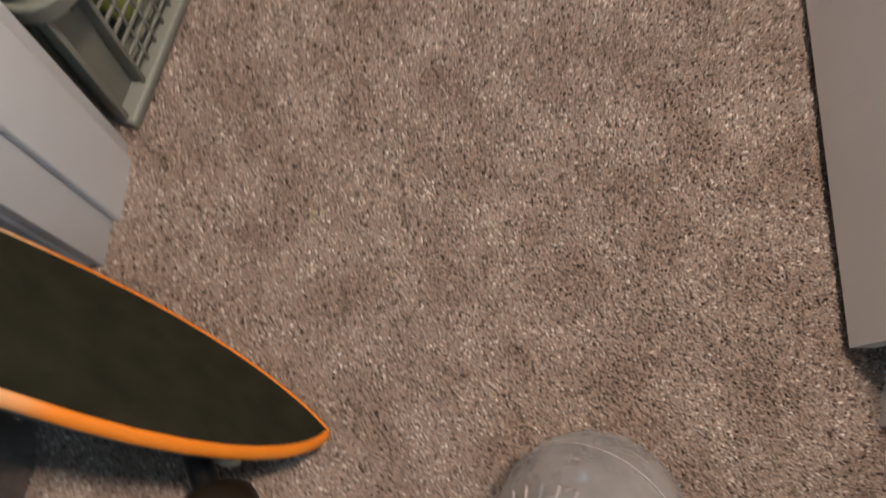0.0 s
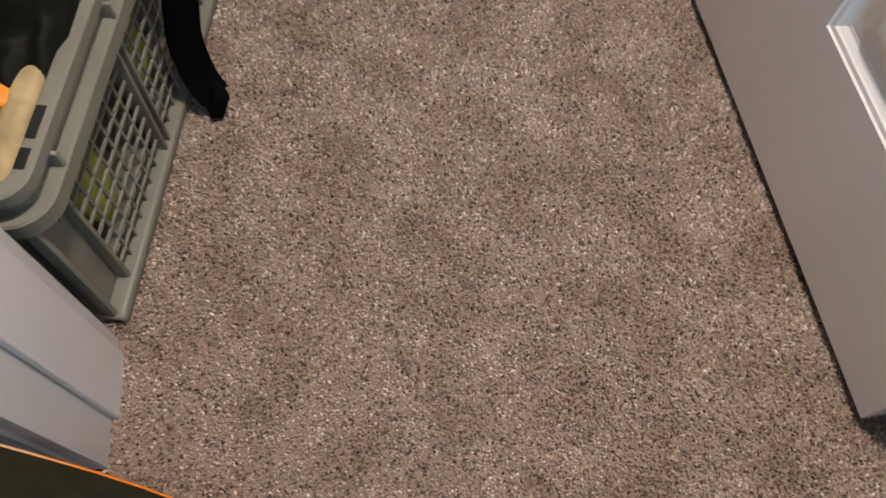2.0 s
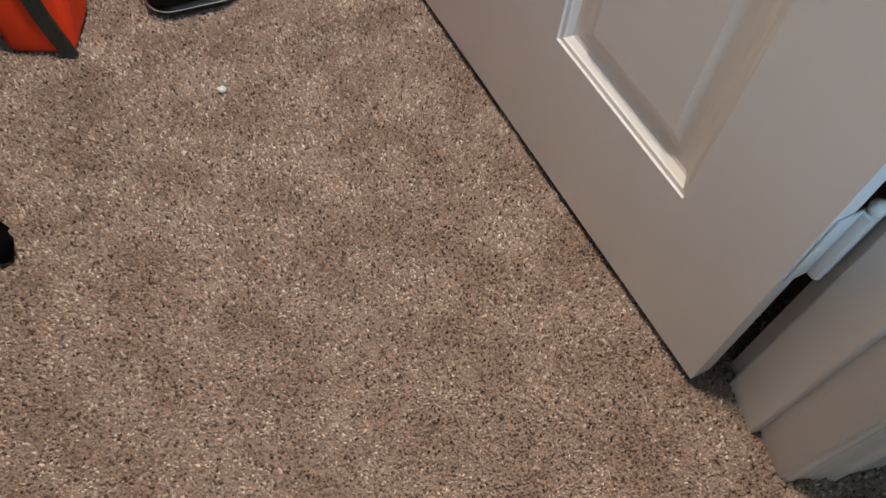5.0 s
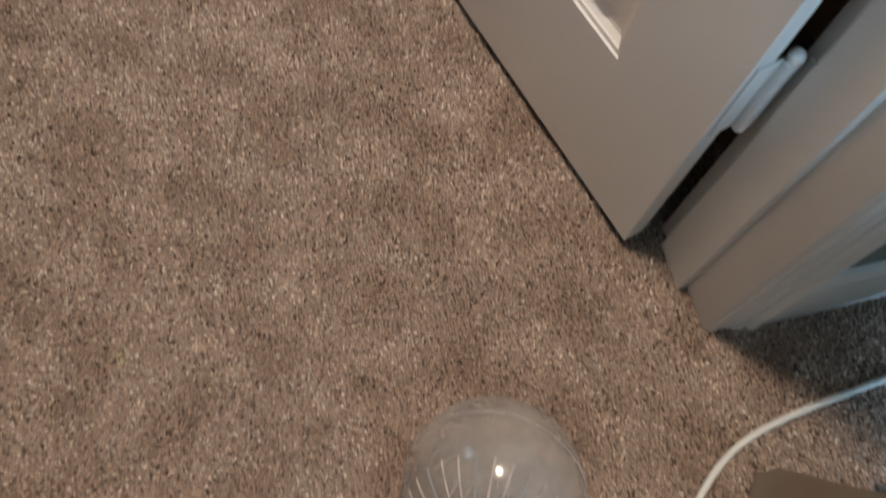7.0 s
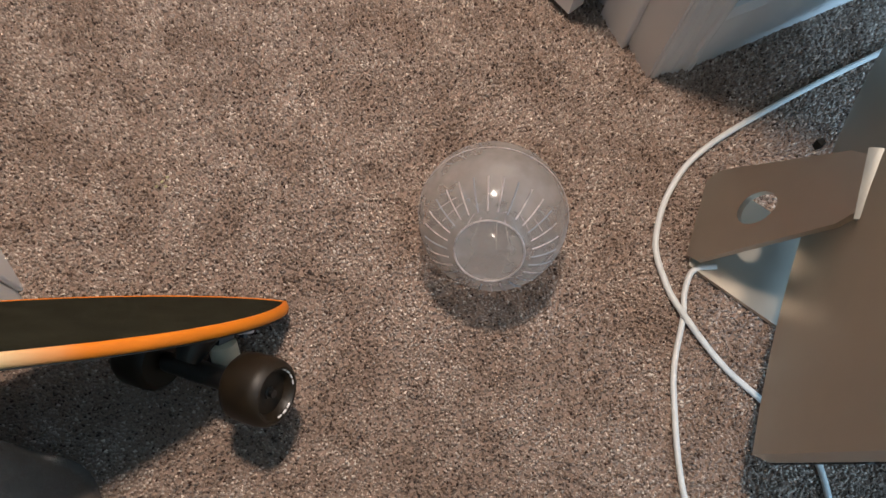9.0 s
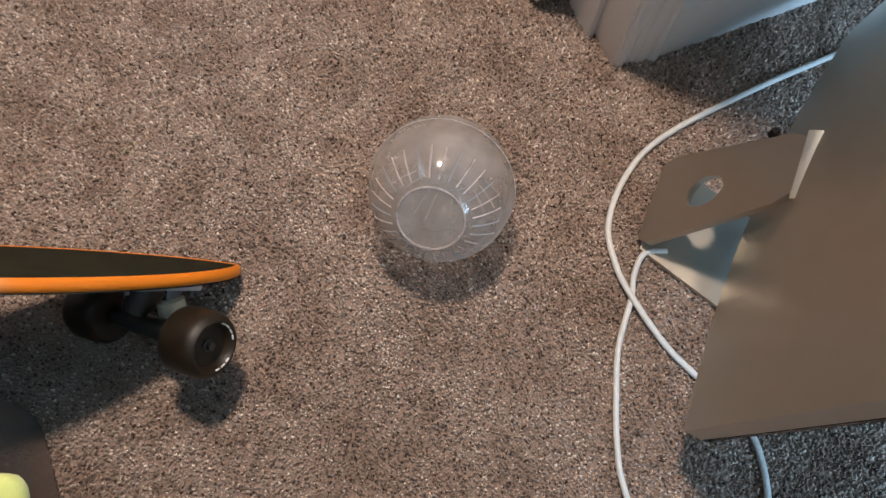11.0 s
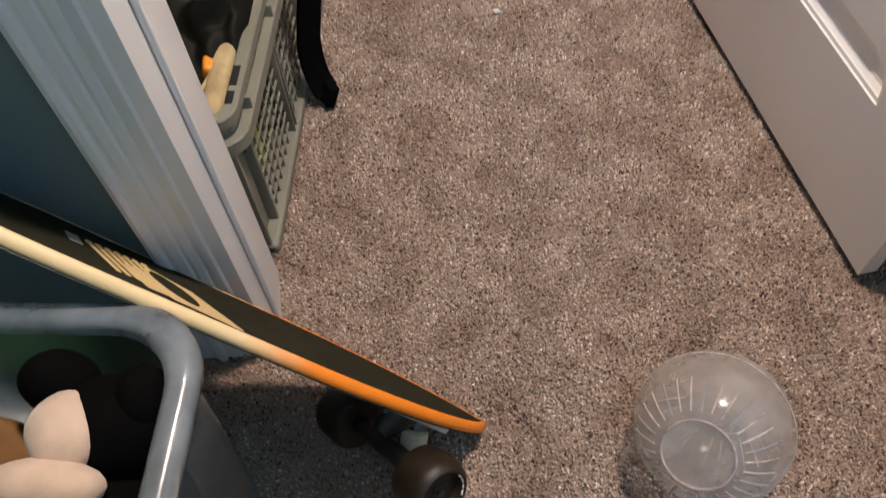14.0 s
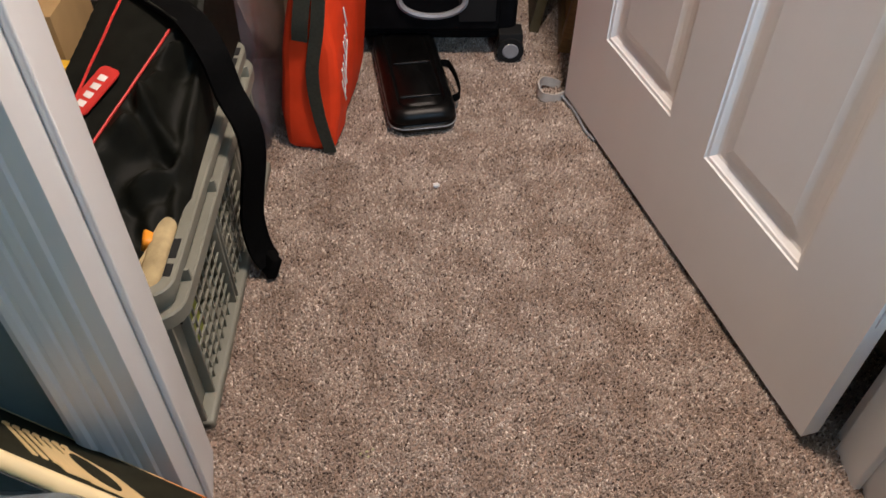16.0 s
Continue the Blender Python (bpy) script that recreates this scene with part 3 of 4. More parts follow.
# ---- tool bag ----
def tool_bag():
    b = thing("tool_bag", pose(-0.19, 0.345, 0.30, 0, 0, 0), "black canvas tool bag with red piping lying on the crate", "bag")
    bm = bmesh.new()
    nx, ny = 150, 190

    def fold(x, y):
        """Pleats that fan out from the far corner over the slumped near end."""
        r = math.hypot(x - 0.168, y - 0.02)
        th = math.atan2(y - 0.02, x - 0.168)
        bend = noise.noise(Vector((x * 16, y * 16, 2.7)))
        w = math.sin(11 * th + 2.2 * bend + 16 * r)
        pleat = 0.8 * (0.5 - 0.5 * w) ** 1.6 - 0.3
        return 0.034 * pleat * min(1, r / 0.05) + 0.012 * noise.noise(Vector((x * 24 + y * 7, y * 18, 1.3)))

    creases = [(0.120, -0.174, 0.168, -0.137, 0.017, 0.0085), (0.102, -0.066, 0.168, -0.130, 0.018, 0.0085), (0.166, -0.138, 0.172, -0.240, 0.015, 0.009), (0.118, -0.048, 0.164, -0.010, 0.015, 0.0075), (0.166, -0.138, 0.172, -0.070, 0.008, 0.008), (0.140, -0.205, 0.168, -0.236, 0.009, 0.010), (0.100, -0.128, 0.150, -0.108, 0.007, 0.008)]

    def crease(x, y):
        h = 0.0
        for ax, ay, bx, by, amp, wid in creases:
            dx, dy = bx - ax, by - ay
            q = min(1, max(0, ((x - ax) * dx + (y - ay) * dy) / (dx * dx + dy * dy)))
            d = math.hypot(x - ax - q * dx, y - ay - q * dy)
            side = 1 if (x - ax) * dy - (y - ay) * dx > 0 else -1
            h += amp * (math.exp(-(d / wid) ** 2) - 0.7 * math.exp(-((d * side - 1.7 * wid) / wid) ** 2)) * (0.35 + 0.65 * math.sin(math.pi * (0.15 + 0.7 * q)))
        return h

    def top(u, v):
        x, y = (u - 0.5) * 0.345 + 0.004, -0.285 + v * 0.48
        edge = (1 - abs(2 * u - 1) ** 8) * (1 - abs(2 * v - 1) ** 8)
        right = x - (0.140 + 0.42 * y)
        amp = 0.03 + 1.0 * min(1, max(0, right / 0.022))
        z = 0.056 + 0.36 * y - 0.55 * max(0, right - 0.004) * (1 if y < 0.0 else max(0, 1 - y / 0.05)) + fold(x, y) * edge * amp
        z -= min(0.13, 2.4 * max(0, 0.040 + 0.19 * y - x))
        return x, y, z + crease(x, y) * edge * min(1, max(0, (right - 0.003) / 0.016))

    g = [[bm.verts.new(top(i / nx, j / ny)) for j in range(ny + 1)] for i in range(nx + 1)]
    for i in range(nx):
        for j in range(ny):
            bm.faces.new((g[i][j], g[i + 1][j], g[i + 1][j + 1], g[i][j + 1]))
    r = bmesh.ops.extrude_edge_only(bm, edges=[e for e in bm.edges if e.is_boundary])
    for v in r["geom"]:
        if isinstance(v, bmesh.types.BMVert):
            v.co = Vector((v.co.x * 0.97, v.co.y * 0.97, -0.14))
    bmesh.ops.recalc_face_normals(bm, faces=bm.faces)
    smooth(part("bag_body", bm, BLACKCLOTH, b), 60)
    for (xa, ya), (xb, yb) in (((0.086, 0.090), (0.048, -0.10)), ((0.142, 0.004), (0.069, -0.17))):
        pts = []
        for k in range(15):
            q = k / 14
            x, y = xa + (xb - xa) * q, ya + (yb - ya) * q
            z = top((x - 0.004) / 0.345 + 0.5, (y + 0.285) / 0.48)[2]
            pts.append((x, y, z + 0.0022))
        tube("piping", pts, 0.0017, REDPIPE, b, "thin red piping", sides=6, steps=4)
    return b, top


bag, bag_top = tool_bag()
lab = prism("bag_label", round_rect(-0.015, 0.015, -0.034, 0.034, 0.008), 0, 0.003, REDPIPE, bag, "red sewn label with pale lettering", 0.0008)
lab.matrix_local = Matrix.Translation(bag_top(0.68, 0.43)) @ pose(0.004, 0, 0.003, 20, 0, -32)
for k in range(4):
    boxed("label_bar", (-0.006, 0.006, -0.024 + 0.0125 * k, -0.016 + 0.0125 * k, 0.003, 0.0036), WHITEPRINT, lab, bevel=0.0004)
tube("shoulder_strap", [(0.085, 0.075, 0.085), (0.125, 0.045, 0.078), (0.165, 0.012, 0.070), (0.194, -0.022, 0.045), (0.206, -0.030, -0.005), (0.221, -0.038, -0.045), (0.223, -0.042, -0.09), (0.212, -0.044, -0.15), (0.204, -0.045, -0.20), (0.206, -0.046, -0.250), (0.216, -0.050, -0.278)], 0, WEBBING, bag, "black webbing strap hanging to the floor", flat=(0.036, 0.006, (0.75, 0.8, 0)))
for k in (-1, 1):
    tube("strap_stitch", [(0.085 + k * 0.010, 0.075 + k * 0.011, 0.0888), (0.125 + k * 0.010, 0.045 + k * 0.011, 0.0818), (0.165 + k * 0.010, 0.012 + k * 0.011, 0.0738)], 0.0006, OLIVE, bag, sides=4, steps=4)
st_end = boxed("strap_end", (-0.008, 0.008, -0.021, 0.021, -0.020, 0.016), WEBBING, bag, "thick sewn strap end", bevel=0.006, seg=3)
st_end.matrix_local = pose(0.216, -0.048, -0.277, 0, 25, 35)


# ---- things at the back of the closet ----
def red_bag():
    b = thing("red_bag", pose(0.056, 0.578, 0.0, 0, 0, -6), "red nylon tool bag with black zip, standing upright", "bag")
    bm = bmesh.new()
    box(bm, -0.046, 0.046, 0.0, 0.30, 0.0, 0.38, 0.022, 4)
    bmesh.ops.subdivide_edges(bm, edges=bm.edges[:], cuts=5, use_grid_fill=True)
    for v in bm.verts:
        v.co.x += 0.008 * noise.noise(v.co * 16) + (0.012 * math.sin(math.pi * min(1, v.co.z / 0.30)) - 0.004) * (1 if v.co.x > 0 else -0.8) + (0.20 * v.co.z ** 1.3 if v.co.x < 0 else 0.02 * v.co.z)
        v.co.y += 0.006 * noise.noise(v.co * 11 + Vector((3, 1, 0)))
        if v.co.z < 0.004:
            v.co.z = 0.001
    smooth(part("bag_body", bm, REDCLOTH, b), 60)
    tube("zip_tape", [(0.034, -0.0045, 0.004), (0.022, -0.006, 0.08), (0.020, -0.007, 0.16), (0.036, -0.007, 0.24), (0.05, -0.006, 0.34)], 0, OLIVE, b, "dark zip tape", flat=(0.020, 0.004, (1, 0, 0)))
    tube("pull_tab", [(0.006, -0.005, 0.215), (0.012, -0.009, 0.25), (0.022, -0.006, 0.30)], 0, OLIVE, b, "olive webbing tab", flat=(0.024, 0.004, (1, 0, 0)))
    for k, (h0, h1) in enumerate(((-0.030, 0.020), (-0.014, 0.026), (-0.034, 0.016), (-0.012, 0.012), (-0.012, 0.020), (-0.012, 0.012), (-0.012, 0.014), (-0.010, 0.030))):
        q = boxed("logo_bar", (0, 0.0014, -0.0026, 0.0026, h0, h1), WHITEPRINT, b, bevel=0.0004)
        q.matrix_local = pose(0.0590, 0.028 + 0.0085 * k, 0.112 + 0.0125 * k, 20, 0, 0)
    q = boxed("logo_bar", (0, 0.0014, -0.0015, 0.0015, -0.045, 0.045), WHITEPRINT, b, bevel=0.0004)
    q.matrix_local = pose(0.0590, 0.060, 0.132, -34, 0, 0)
    return b


red_bag()


def eva_case():
    b = thing("hard_case", pose(0.227, 0.765, 0.0, 0, 0, 9), "black moulded zip case lying on the carpet", "case")

    def lp(off, z):
        return [(x, y, z) for x, y in round_rect(-0.060 + off, 0.060 - off, -0.148 + off, 0.148 - off, 0.030 - off * 0.5)]
    loft("lower_shell", [lp(0.010, 0.002), lp(0.002, 0.008), lp(0.0, 0.020)], BLACKHARD, b, "", True, False, angle=60)
    loft("upper_shell", [lp(0.0, 0.020), lp(0.0035, 0.0225), lp(0.0035, 0.026), lp(0.0005, 0.0285), lp(0.002, 0.040), lp(0.010, 0.048), lp(0.018, 0.050), lp(0.020, 0.047), lp(0.026, 0.047), lp(0.028, 0.050)], BLACKHARD, b, "", False, True, angle=60)
    loft("zip_band", [lp(-0.0008, 0.0165), lp(-0.0016, 0.0178), lp(-0.0008, 0.019)], GREYHUB, b, "grey zip line", angle=60)
    for y, hw in ((-0.098, 0.036), (0.010, 0.034)):
        boxed("shell_groove", (-hw, hw, y - 0.003, y + 0.003, 0.0490, 0.0535), BLACKHARD, b, bevel=0.0022, seg=3)
    tube("carry_handle", [(0.057, -0.082, 0.026), (0.074, -0.076, 0.031), (0.078, -0.03, 0.034), (0.072, 0.02, 0.034), (0.057, 0.036, 0.028)], 0, WEBBING, b, "black carry loop", flat=(0.014, 0.003, (0, 0, 1)))
    tube("zip_pull", [(0.054, 0.04, 0.025), (0.064, 0.045, 0.028), (0.072, 0.05, 0.02)], 0.0025, REDPIPE, b, "red zip pull")
    return b


eva_case()


def suitcase():
    b = thing("suitcase", pose(0.245, 0.985, 0.0), "black wheeled suitcase standing at the closet's back", "suitcase")
    boxed("case_body", (-0.185, 0.185, -0.10, 0.12, 0.030, 0.60), SUITCASE, b, bevel=0.025, seg=4)
    boxed("front_pocket", (-0.15, 0.15, -0.118, -0.098, 0.06, 0.50), SUITCASE, b, bevel=0.012, seg=3)
    boxed("side_panel", (0.07, 0.14, -0.122, -0.1185, 0.085, 0.30), RUBBER, b, bevel=0.003)
    loops = []
    for k in range(40):
        a = 2 * math.pi * k / 40
        loops.append((0.02 + 0.062 * math.cos(a), -0.122, 0.130 + 0.034 * math.sin(a)))
    tube("oval_handle", loops + loops[:1], 0.006, GREYHUB, b, "grey oval grip ring", sides=6, steps=1)
    for sx in (-1, 1):
        w = part("caster", caster(), RUBBER, b)
        w.matrix_local = pose(sx * 0.172, -0.112, 0.0)
        smooth(w)
        hb = lathe("hub", [(0.016, -0.018), (0.014, -0.0195), (0.005, -0.0195)], GREYHUB, w, "grey hub", Matrix.Translation((0, 0, 0.026)) @ Matrix.Rotation(radians(-90), 4, "X") @ Matrix.Diagonal((1, 1, -1, 1)) @ Matrix.Rotation(math.pi, 4, "X"), 20)
    return b


def caster():
    bm = bmesh.new()
    bmesh.ops.create_cone(bm, cap_ends=True, segments=24, radius1=0.026, radius2=0.026, depth=0.036, matrix=Matrix.Translation((0, 0, 0.026)) @ Matrix.Rotation(radians(90), 4, "X"))
    box(bm, -0.024, 0.024, -0.012, 0.03, 0.034, 0.06, 0.006)
    return bm


suitcase()


def picture_frame():
    b = thing("picture_frame", pose(0.548, 1.05, 0.0, 0, 9, -7), "brown wooden frame leaning behind the door", "frame")
    for d in ((-0.012, 0.012, -0.16, 0.16, 0.0, 0.03), (-0.012, 0.012, -0.16, 0.16, 0.47, 0.50), (-0.012, 0.012, -0.16, -0.13, 0.03, 0.47), (-0.012, 0.012, 0.13, 0.16, 0.03, 0.47)):
        boxed("frame_bar", d, WOODFRAME, b, bevel=0.003)
    boxed("backing_board", (-0.004, 0.004, -0.13, 0.13, 0.03, 0.47), CARD, b, bevel=0.001)
    c = thing("leaning_board", pose(0.492, 1.15, 0.0, 0, 9, -5), "dark olive board leaning against the closet wall", "board")
    boxed("panel", (-0.010, 0.010, -0.18, 0.16, 0.0, 0.55), OLIVEFRAME, c, bevel=0.002)


picture_frame()

clip = thing("strap_loop", pose(0.485, 0.742, 0.0, 0, 0, 20), "worn white plastic loop at the door's foot", "loop")
tube("loop_band", [(0.03, 0.02, 0.004), (0.0, 0.028, 0.016), (-0.022, 0.012, 0.020), (-0.024, -0.010, 0.012), (0.0, -0.018, 0.006), (0.034, -0.010, 0.006)], 0, CLIPMAT, clip, flat=(0.018, 0.003, (0, 0, 1)))
tagged(tube("thin_cable", [(0.505, 0.73, 0.006), (0.523, 0.68, 0.005), (0.532, 0.63, 0.004), (0.545, 0.60, 0.004)], 0.0028, GREYHUB), "thin grey cable by the door's foot", "cable")

crumb = bmesh.new()
lump(crumb, (0.268, 0.483, 0.004), (0.006, 0.0045, 0.004), 0.3, 40, 2)
tagged(part("crumb", crumb, WHITEPRINT), "small white scrap on the carpet", "scrap")


def tub():
    b = thing("clear_tub", pose(-0.155, 0.72, 0.0), "clear plastic storage tub behind the crate", "tub")

    def lp(off, z):
        return [(x, y, z) for x, y in round_rect(-0.155 + off, 0.155 - off, -0.165 + off, 0.165 - off, 0.03)]
    loft("tub_wall", [lp(0.016, 0.003), lp(0.012, 0.01), lp(0.0, 0.40), lp(-0.008, 0.402), lp(-0.008, 0.41)], TUBPLASTIC, b, "", True, False, angle=50)
    boxed("lid", (-0.168, 0.168, -0.178, 0.178, 0.411, 0.425), TUBPLASTIC, b, bevel=0.005)
    st = soft_thing("packed_cloth", [((-0.155, 0.72, 0.13), (0.11, 0.12, 0.11))], LILAC, "dull grey cloth inside the clear tub", "cloth")


tub()
cb = thing("cardboard_box", pose(-0.275, 0.44, 0.015, 0, 0, 0), "brown cardboard box standing in the crate", "box")
boxed("box_body", (-0.078, 0.078, -0.06, 0.06, 0.0, 0.345), CARD, cb, bevel=0.002)
boxed("box_tape", (-0.015, 0.015, -0.0605, 0.0605, 0.3452, 0.3462), FOAM, cb, bevel=0.0003)
lv = boxed("yellow_level", (-0.06, 0.045, -0.010, 0.010, -0.022, 0.022), YELLOW, bevel=0.003)
lv.matrix_world = pose(-0.200, 0.362, 0.285, 0, 8, 6)
tagged(lv, "yellow plastic level lying in the crate", "level")


# ---- longboard leaning on the door casing ----
def longboard():
    L = Vector((-0.7543, 0.0900, 0.6500)).normalized()
    N = Vector((0.4608, 0.7798, 0.4238))
    N = (N - L * N.dot(L)).normalized()
    U = N.cross(L).normalized()
    M = Matrix.Translation((0.2564, -0.1895, 0.0180)) @ Matrix((L, U, N)).transposed().to_4x4()
    b = thing("longboard", M, "dark longboard with orange edge leaning nose-down", "longboard")
    LEN, HW, TH = 0.66, 0.0835, 0.0118

    def half(l):
        s = min(max(l, 0), 0.261)
        w = HW * (1 - (1 - s / 0.261) ** 2.17) ** 0.72
        if l > 0.42:
            w *= 1 - 0.45 * ((l - 0.42) / (LEN - 0.42)) ** 2
        return w * max(0.0, 1 - max(0, (l - LEN + 0.05) / 0.05) ** 2) ** 0.5

    ls = [0.0015, 0.004, 0.009, 0.016, 0.026, 0.04, 0.06, 0.085, 0.115, 0.15, 0.19, 0.23, 0.27, 0.31, 0.36, 0.40, 0.44, 0.48, 0.52, 0.55, 0.58, 0.60, 0.62, 0.635, 0.648, 0.656, 0.6592]

    def outline(inset, z):
        pts = []
        for sgn, seq in ((1, ls), (-1, ls[::-1])):
            for l in seq:
                lx = inset + l * (LEN - 2 * inset) / LEN
                pts.append((lx, sgn * max(half(l) - inset, 0.0006), z))
        return pts

    loft("deck_edge", [outline(0.0052, -0.0002), outline(0.0040, 0.0006), outline(0.0022, 0.0003), outline(0.0008, -0.0024), outline(0.0, -0.0055), outline(0.0006, -0.0100), outline(0.003, -TH)], DECKEDGE, b, "orange lacquered edge fading into bare maple", angle=60)
    loft("grip_face", [outline(0.0050, -0.001), outline(0.0053, 0.0)], GRIP, b, "dark grip surface", False, True, angle=20)
    loft("underside", [outline(0.003, -TH), outline(0.0022, -TH - 0.0012), outline(0.006, -TH - 0.0022)], UNDERSIDE, b, "dark lacquered underside", False, True, angle=20)
    # bare wood graphic on the grip face
    wedge = [(0.388, -0.020), (0.348, 0.004), (0.312, 0.074), (0.340, 0.070), (0.372, 0.066), (0.392, 0.020)]
    prism("deck_graphic", wedge, 0.0002, 0.0010, WOOD, b, "bare maple graphic")
    tongue = []
    for k in range(24):
        a = 2 * math.pi * k / 24
        u, v = 0.036 * math.cos(a), 0.0125 * math.sin(a)
        tongue.append((0.367 - 0.45 * u + 0.89 * v, 0.026 + 0.89 * u + 0.45 * v))
    prism("graphic_patch", tongue, 0.0008, 0.0016, GRIP, b)
    prism("graphic_block", [(0.412, 0.012), (0.394, 0.002), (0.374, 0.062), (0.392, 0.064)], 0.0002, 0.0011, WOOD, b)
    for k in range(7):
        l, y = 0.438 - 0.0082 * k, -0.018 - 0.001 * k
        prism("graphic_bar", [(l + 0.0018, y), (l - 0.0018, y), (l - 0.0245, y + 0.070), (l - 0.0205, y + 0.070)], 0.0003, 0.0012, WOOD, b)
        prism("graphic_dot", [(l + 0.0032 * math.cos(a), y + 0.0045 * math.sin(a)) for a in [2 * math.pi * j / 10 for j in range(10)]], 0.0003, 0.0014, WOOD, b)
    prism("graphic_bar", [(0.447, -0.022), (0.458, -0.022), (0.454, 0.006), (0.443, 0.006)], 0.0002, 0.0010, GREYHUB, b)
    # front truck, steered by its weight
    up, low = Vector((0.074, 0.096, -0.062)), Vector((0.124, -0.088, -0.062))
    ax = (up - low).normalized()
    mid = (up + low) / 2
    zx = (Vector((0, 0, -1)) - ax * Vector((0, 0, -1)).dot(ax)).normalized()
    T = Matrix.Translation(mid) @ Matrix((ax.cross(zx), zx, ax)).transposed().to_4x4()
    half_ax = (up - low).length / 2
    tr = boxed("truck_baseplate", (mid.x - 0.042, mid.x + 0.040, -0.028, 0.028, -0.023, -0.0137), TRUCK, b, "cast metal truck plate", bevel=0.003)
    bm = bmesh.new()
    bmesh.ops.create_cone(bm, cap_ends=True, segments=16, radius1=0.021, radius2=0.011, depth=0.030, matrix=Matrix.Translation((mid.x + 0.010, mid.y, -0.036)) @ Matrix.Rotation(radians(160), 4, "Y"))
    bmesh.ops.create_cone(bm, cap_ends=True, segments=14, radius1=0.010, radius2=0.012, depth=2 * half_ax - 0.10, matrix=T)
    box(bm, mid.x - 0.030, mid.x - 0.012, mid.y - 0.009, mid.y + 0.009, -0.058, -0.022, 0.004)
    smooth(part("hanger", bm, STEEL, tr, "dark metal hanger"))
    lathe("bushing", [(0.010, -0.011), (0.014, -0.009), (0.014, 0.009), (0.010, 0.011)], BUSHING, tr, "cream rubber bushing", Matrix.Translation((mid.x - 0.022, mid.y + 0.004, -0.044)) @ Matrix.Rotation(radians(20), 4, "Y"))
    lathe("axle", [(0.004, -half_ax + 0.004), (0.004, half_ax - 0.004)], STEEL, tr, "steel axle", T, 12)
    for px, py in ((-0.034, 0.02), (-0.034, -0.02), (0.032, 0.02), (0.032, -0.02)):
        lathe("bolt", [(0.0045, -0.027), (0.0045, -0.0228)], STEEL, tr, "", Matrix.Translation((mid.x + px, py, 0)), 6)
    R, W = 0.0325, 0.046
    for s in (1, -1):
        wm = T @ Matrix.Translation((0, 0, s * (half_ax - W / 2))) @ Matrix.Diagonal((1, 1, s, 1))
        w = lathe("wheel", [(0.019, -W / 2), (0.027, -W / 2), (R - 0.001, -W / 2 + 0.005), (R, -W / 2 + 0.012), (R, W / 2 - 0.010), (R - 0.0025, W / 2 - 0.003), (R - 0.006, W / 2), (0.0245, W / 2), (0.0215, W / 2 - 0.004), (0.0205, W / 2 - 0.010)], WHEEL, b, "translucent brown urethane wheel", wm, 36)
        lathe("wheel_core", [(0.0203, -W / 2 + 0.01), (0.0203, W / 2 - 0.011), (0.012, W / 2 - 0.017)], WHEELCORE, w, "amber wheel core", wm, 28)
        lathe("bearing", [(0.011, W / 2 - 0.024), (0.011, W / 2 - 0.0160), (0.007, W / 2 - 0.0155)], STEEL, w, "dark bearing", wm, 20)
        for k0 in range(7):
            aa = radians(-70 + 17 * k0 + (40 if k0 > 3 else 0))
            pm = wm @ Matrix.Rotation(aa, 4, "Z") @ Matrix.Translation((0.0234, 0, W / 2 - 0.0011)) @ Matrix.Rotation(radians(-53), 4, "Y")
            bar = bmesh.new()
            box(bar, -0.0008, 0.0008, -0.0025, 0.0025, 0, 0.0004)
            bmesh.ops.transform(bar, matrix=pm, verts=bar.verts)
            part("print_bar", bar, WHITEPRINT, w, "pale printed mark")
        lathe("axle_nut", [(0.0062, W / 2 - 0.018), (0.0062, W / 2 - 0.009), (0.003, W / 2 - 0.008)], STEEL, w, "", wm, 6)
    return b


longboard()


# ---- clear bin of soft toys ----
def toy_bin():
    b = thing("storage_bin", pose(0, 0, 0), "frosted clear plastic bin holding soft toys", "bin")
    X0, X1, Y0, Y1, H = -0.40, 0.047, -0.80, -0.209, 0.322

    def lp(off, z, r=0.062):
        return [(x, y, z) for x, y in round_rect(X0 + off, X1 - off, Y0 + off, Y1 - off, max(r - off * 0.4, 0.01), 8)]
    loft("bin_wall", [lp(0.040, 0.002), lp(0.034, 0.004), lp(0.026, 0.014), lp(0.013, H - 0.022)], BINPLASTIC, b, "", True, False, angle=60)
    loft("bin_rim", [lp(0.013, H - 0.022), lp(0.003, H - 0.021), lp(0.0, H - 0.016), lp(0.0, H - 0.006), lp(0.004, H), lp(0.016, H + 0.002), lp(0.022, H - 0.002), lp(0.0235, H - 0.014)], RIMPLASTIC, b, "thick pale rolled rim", angle=60)
    return b


toy_bin()


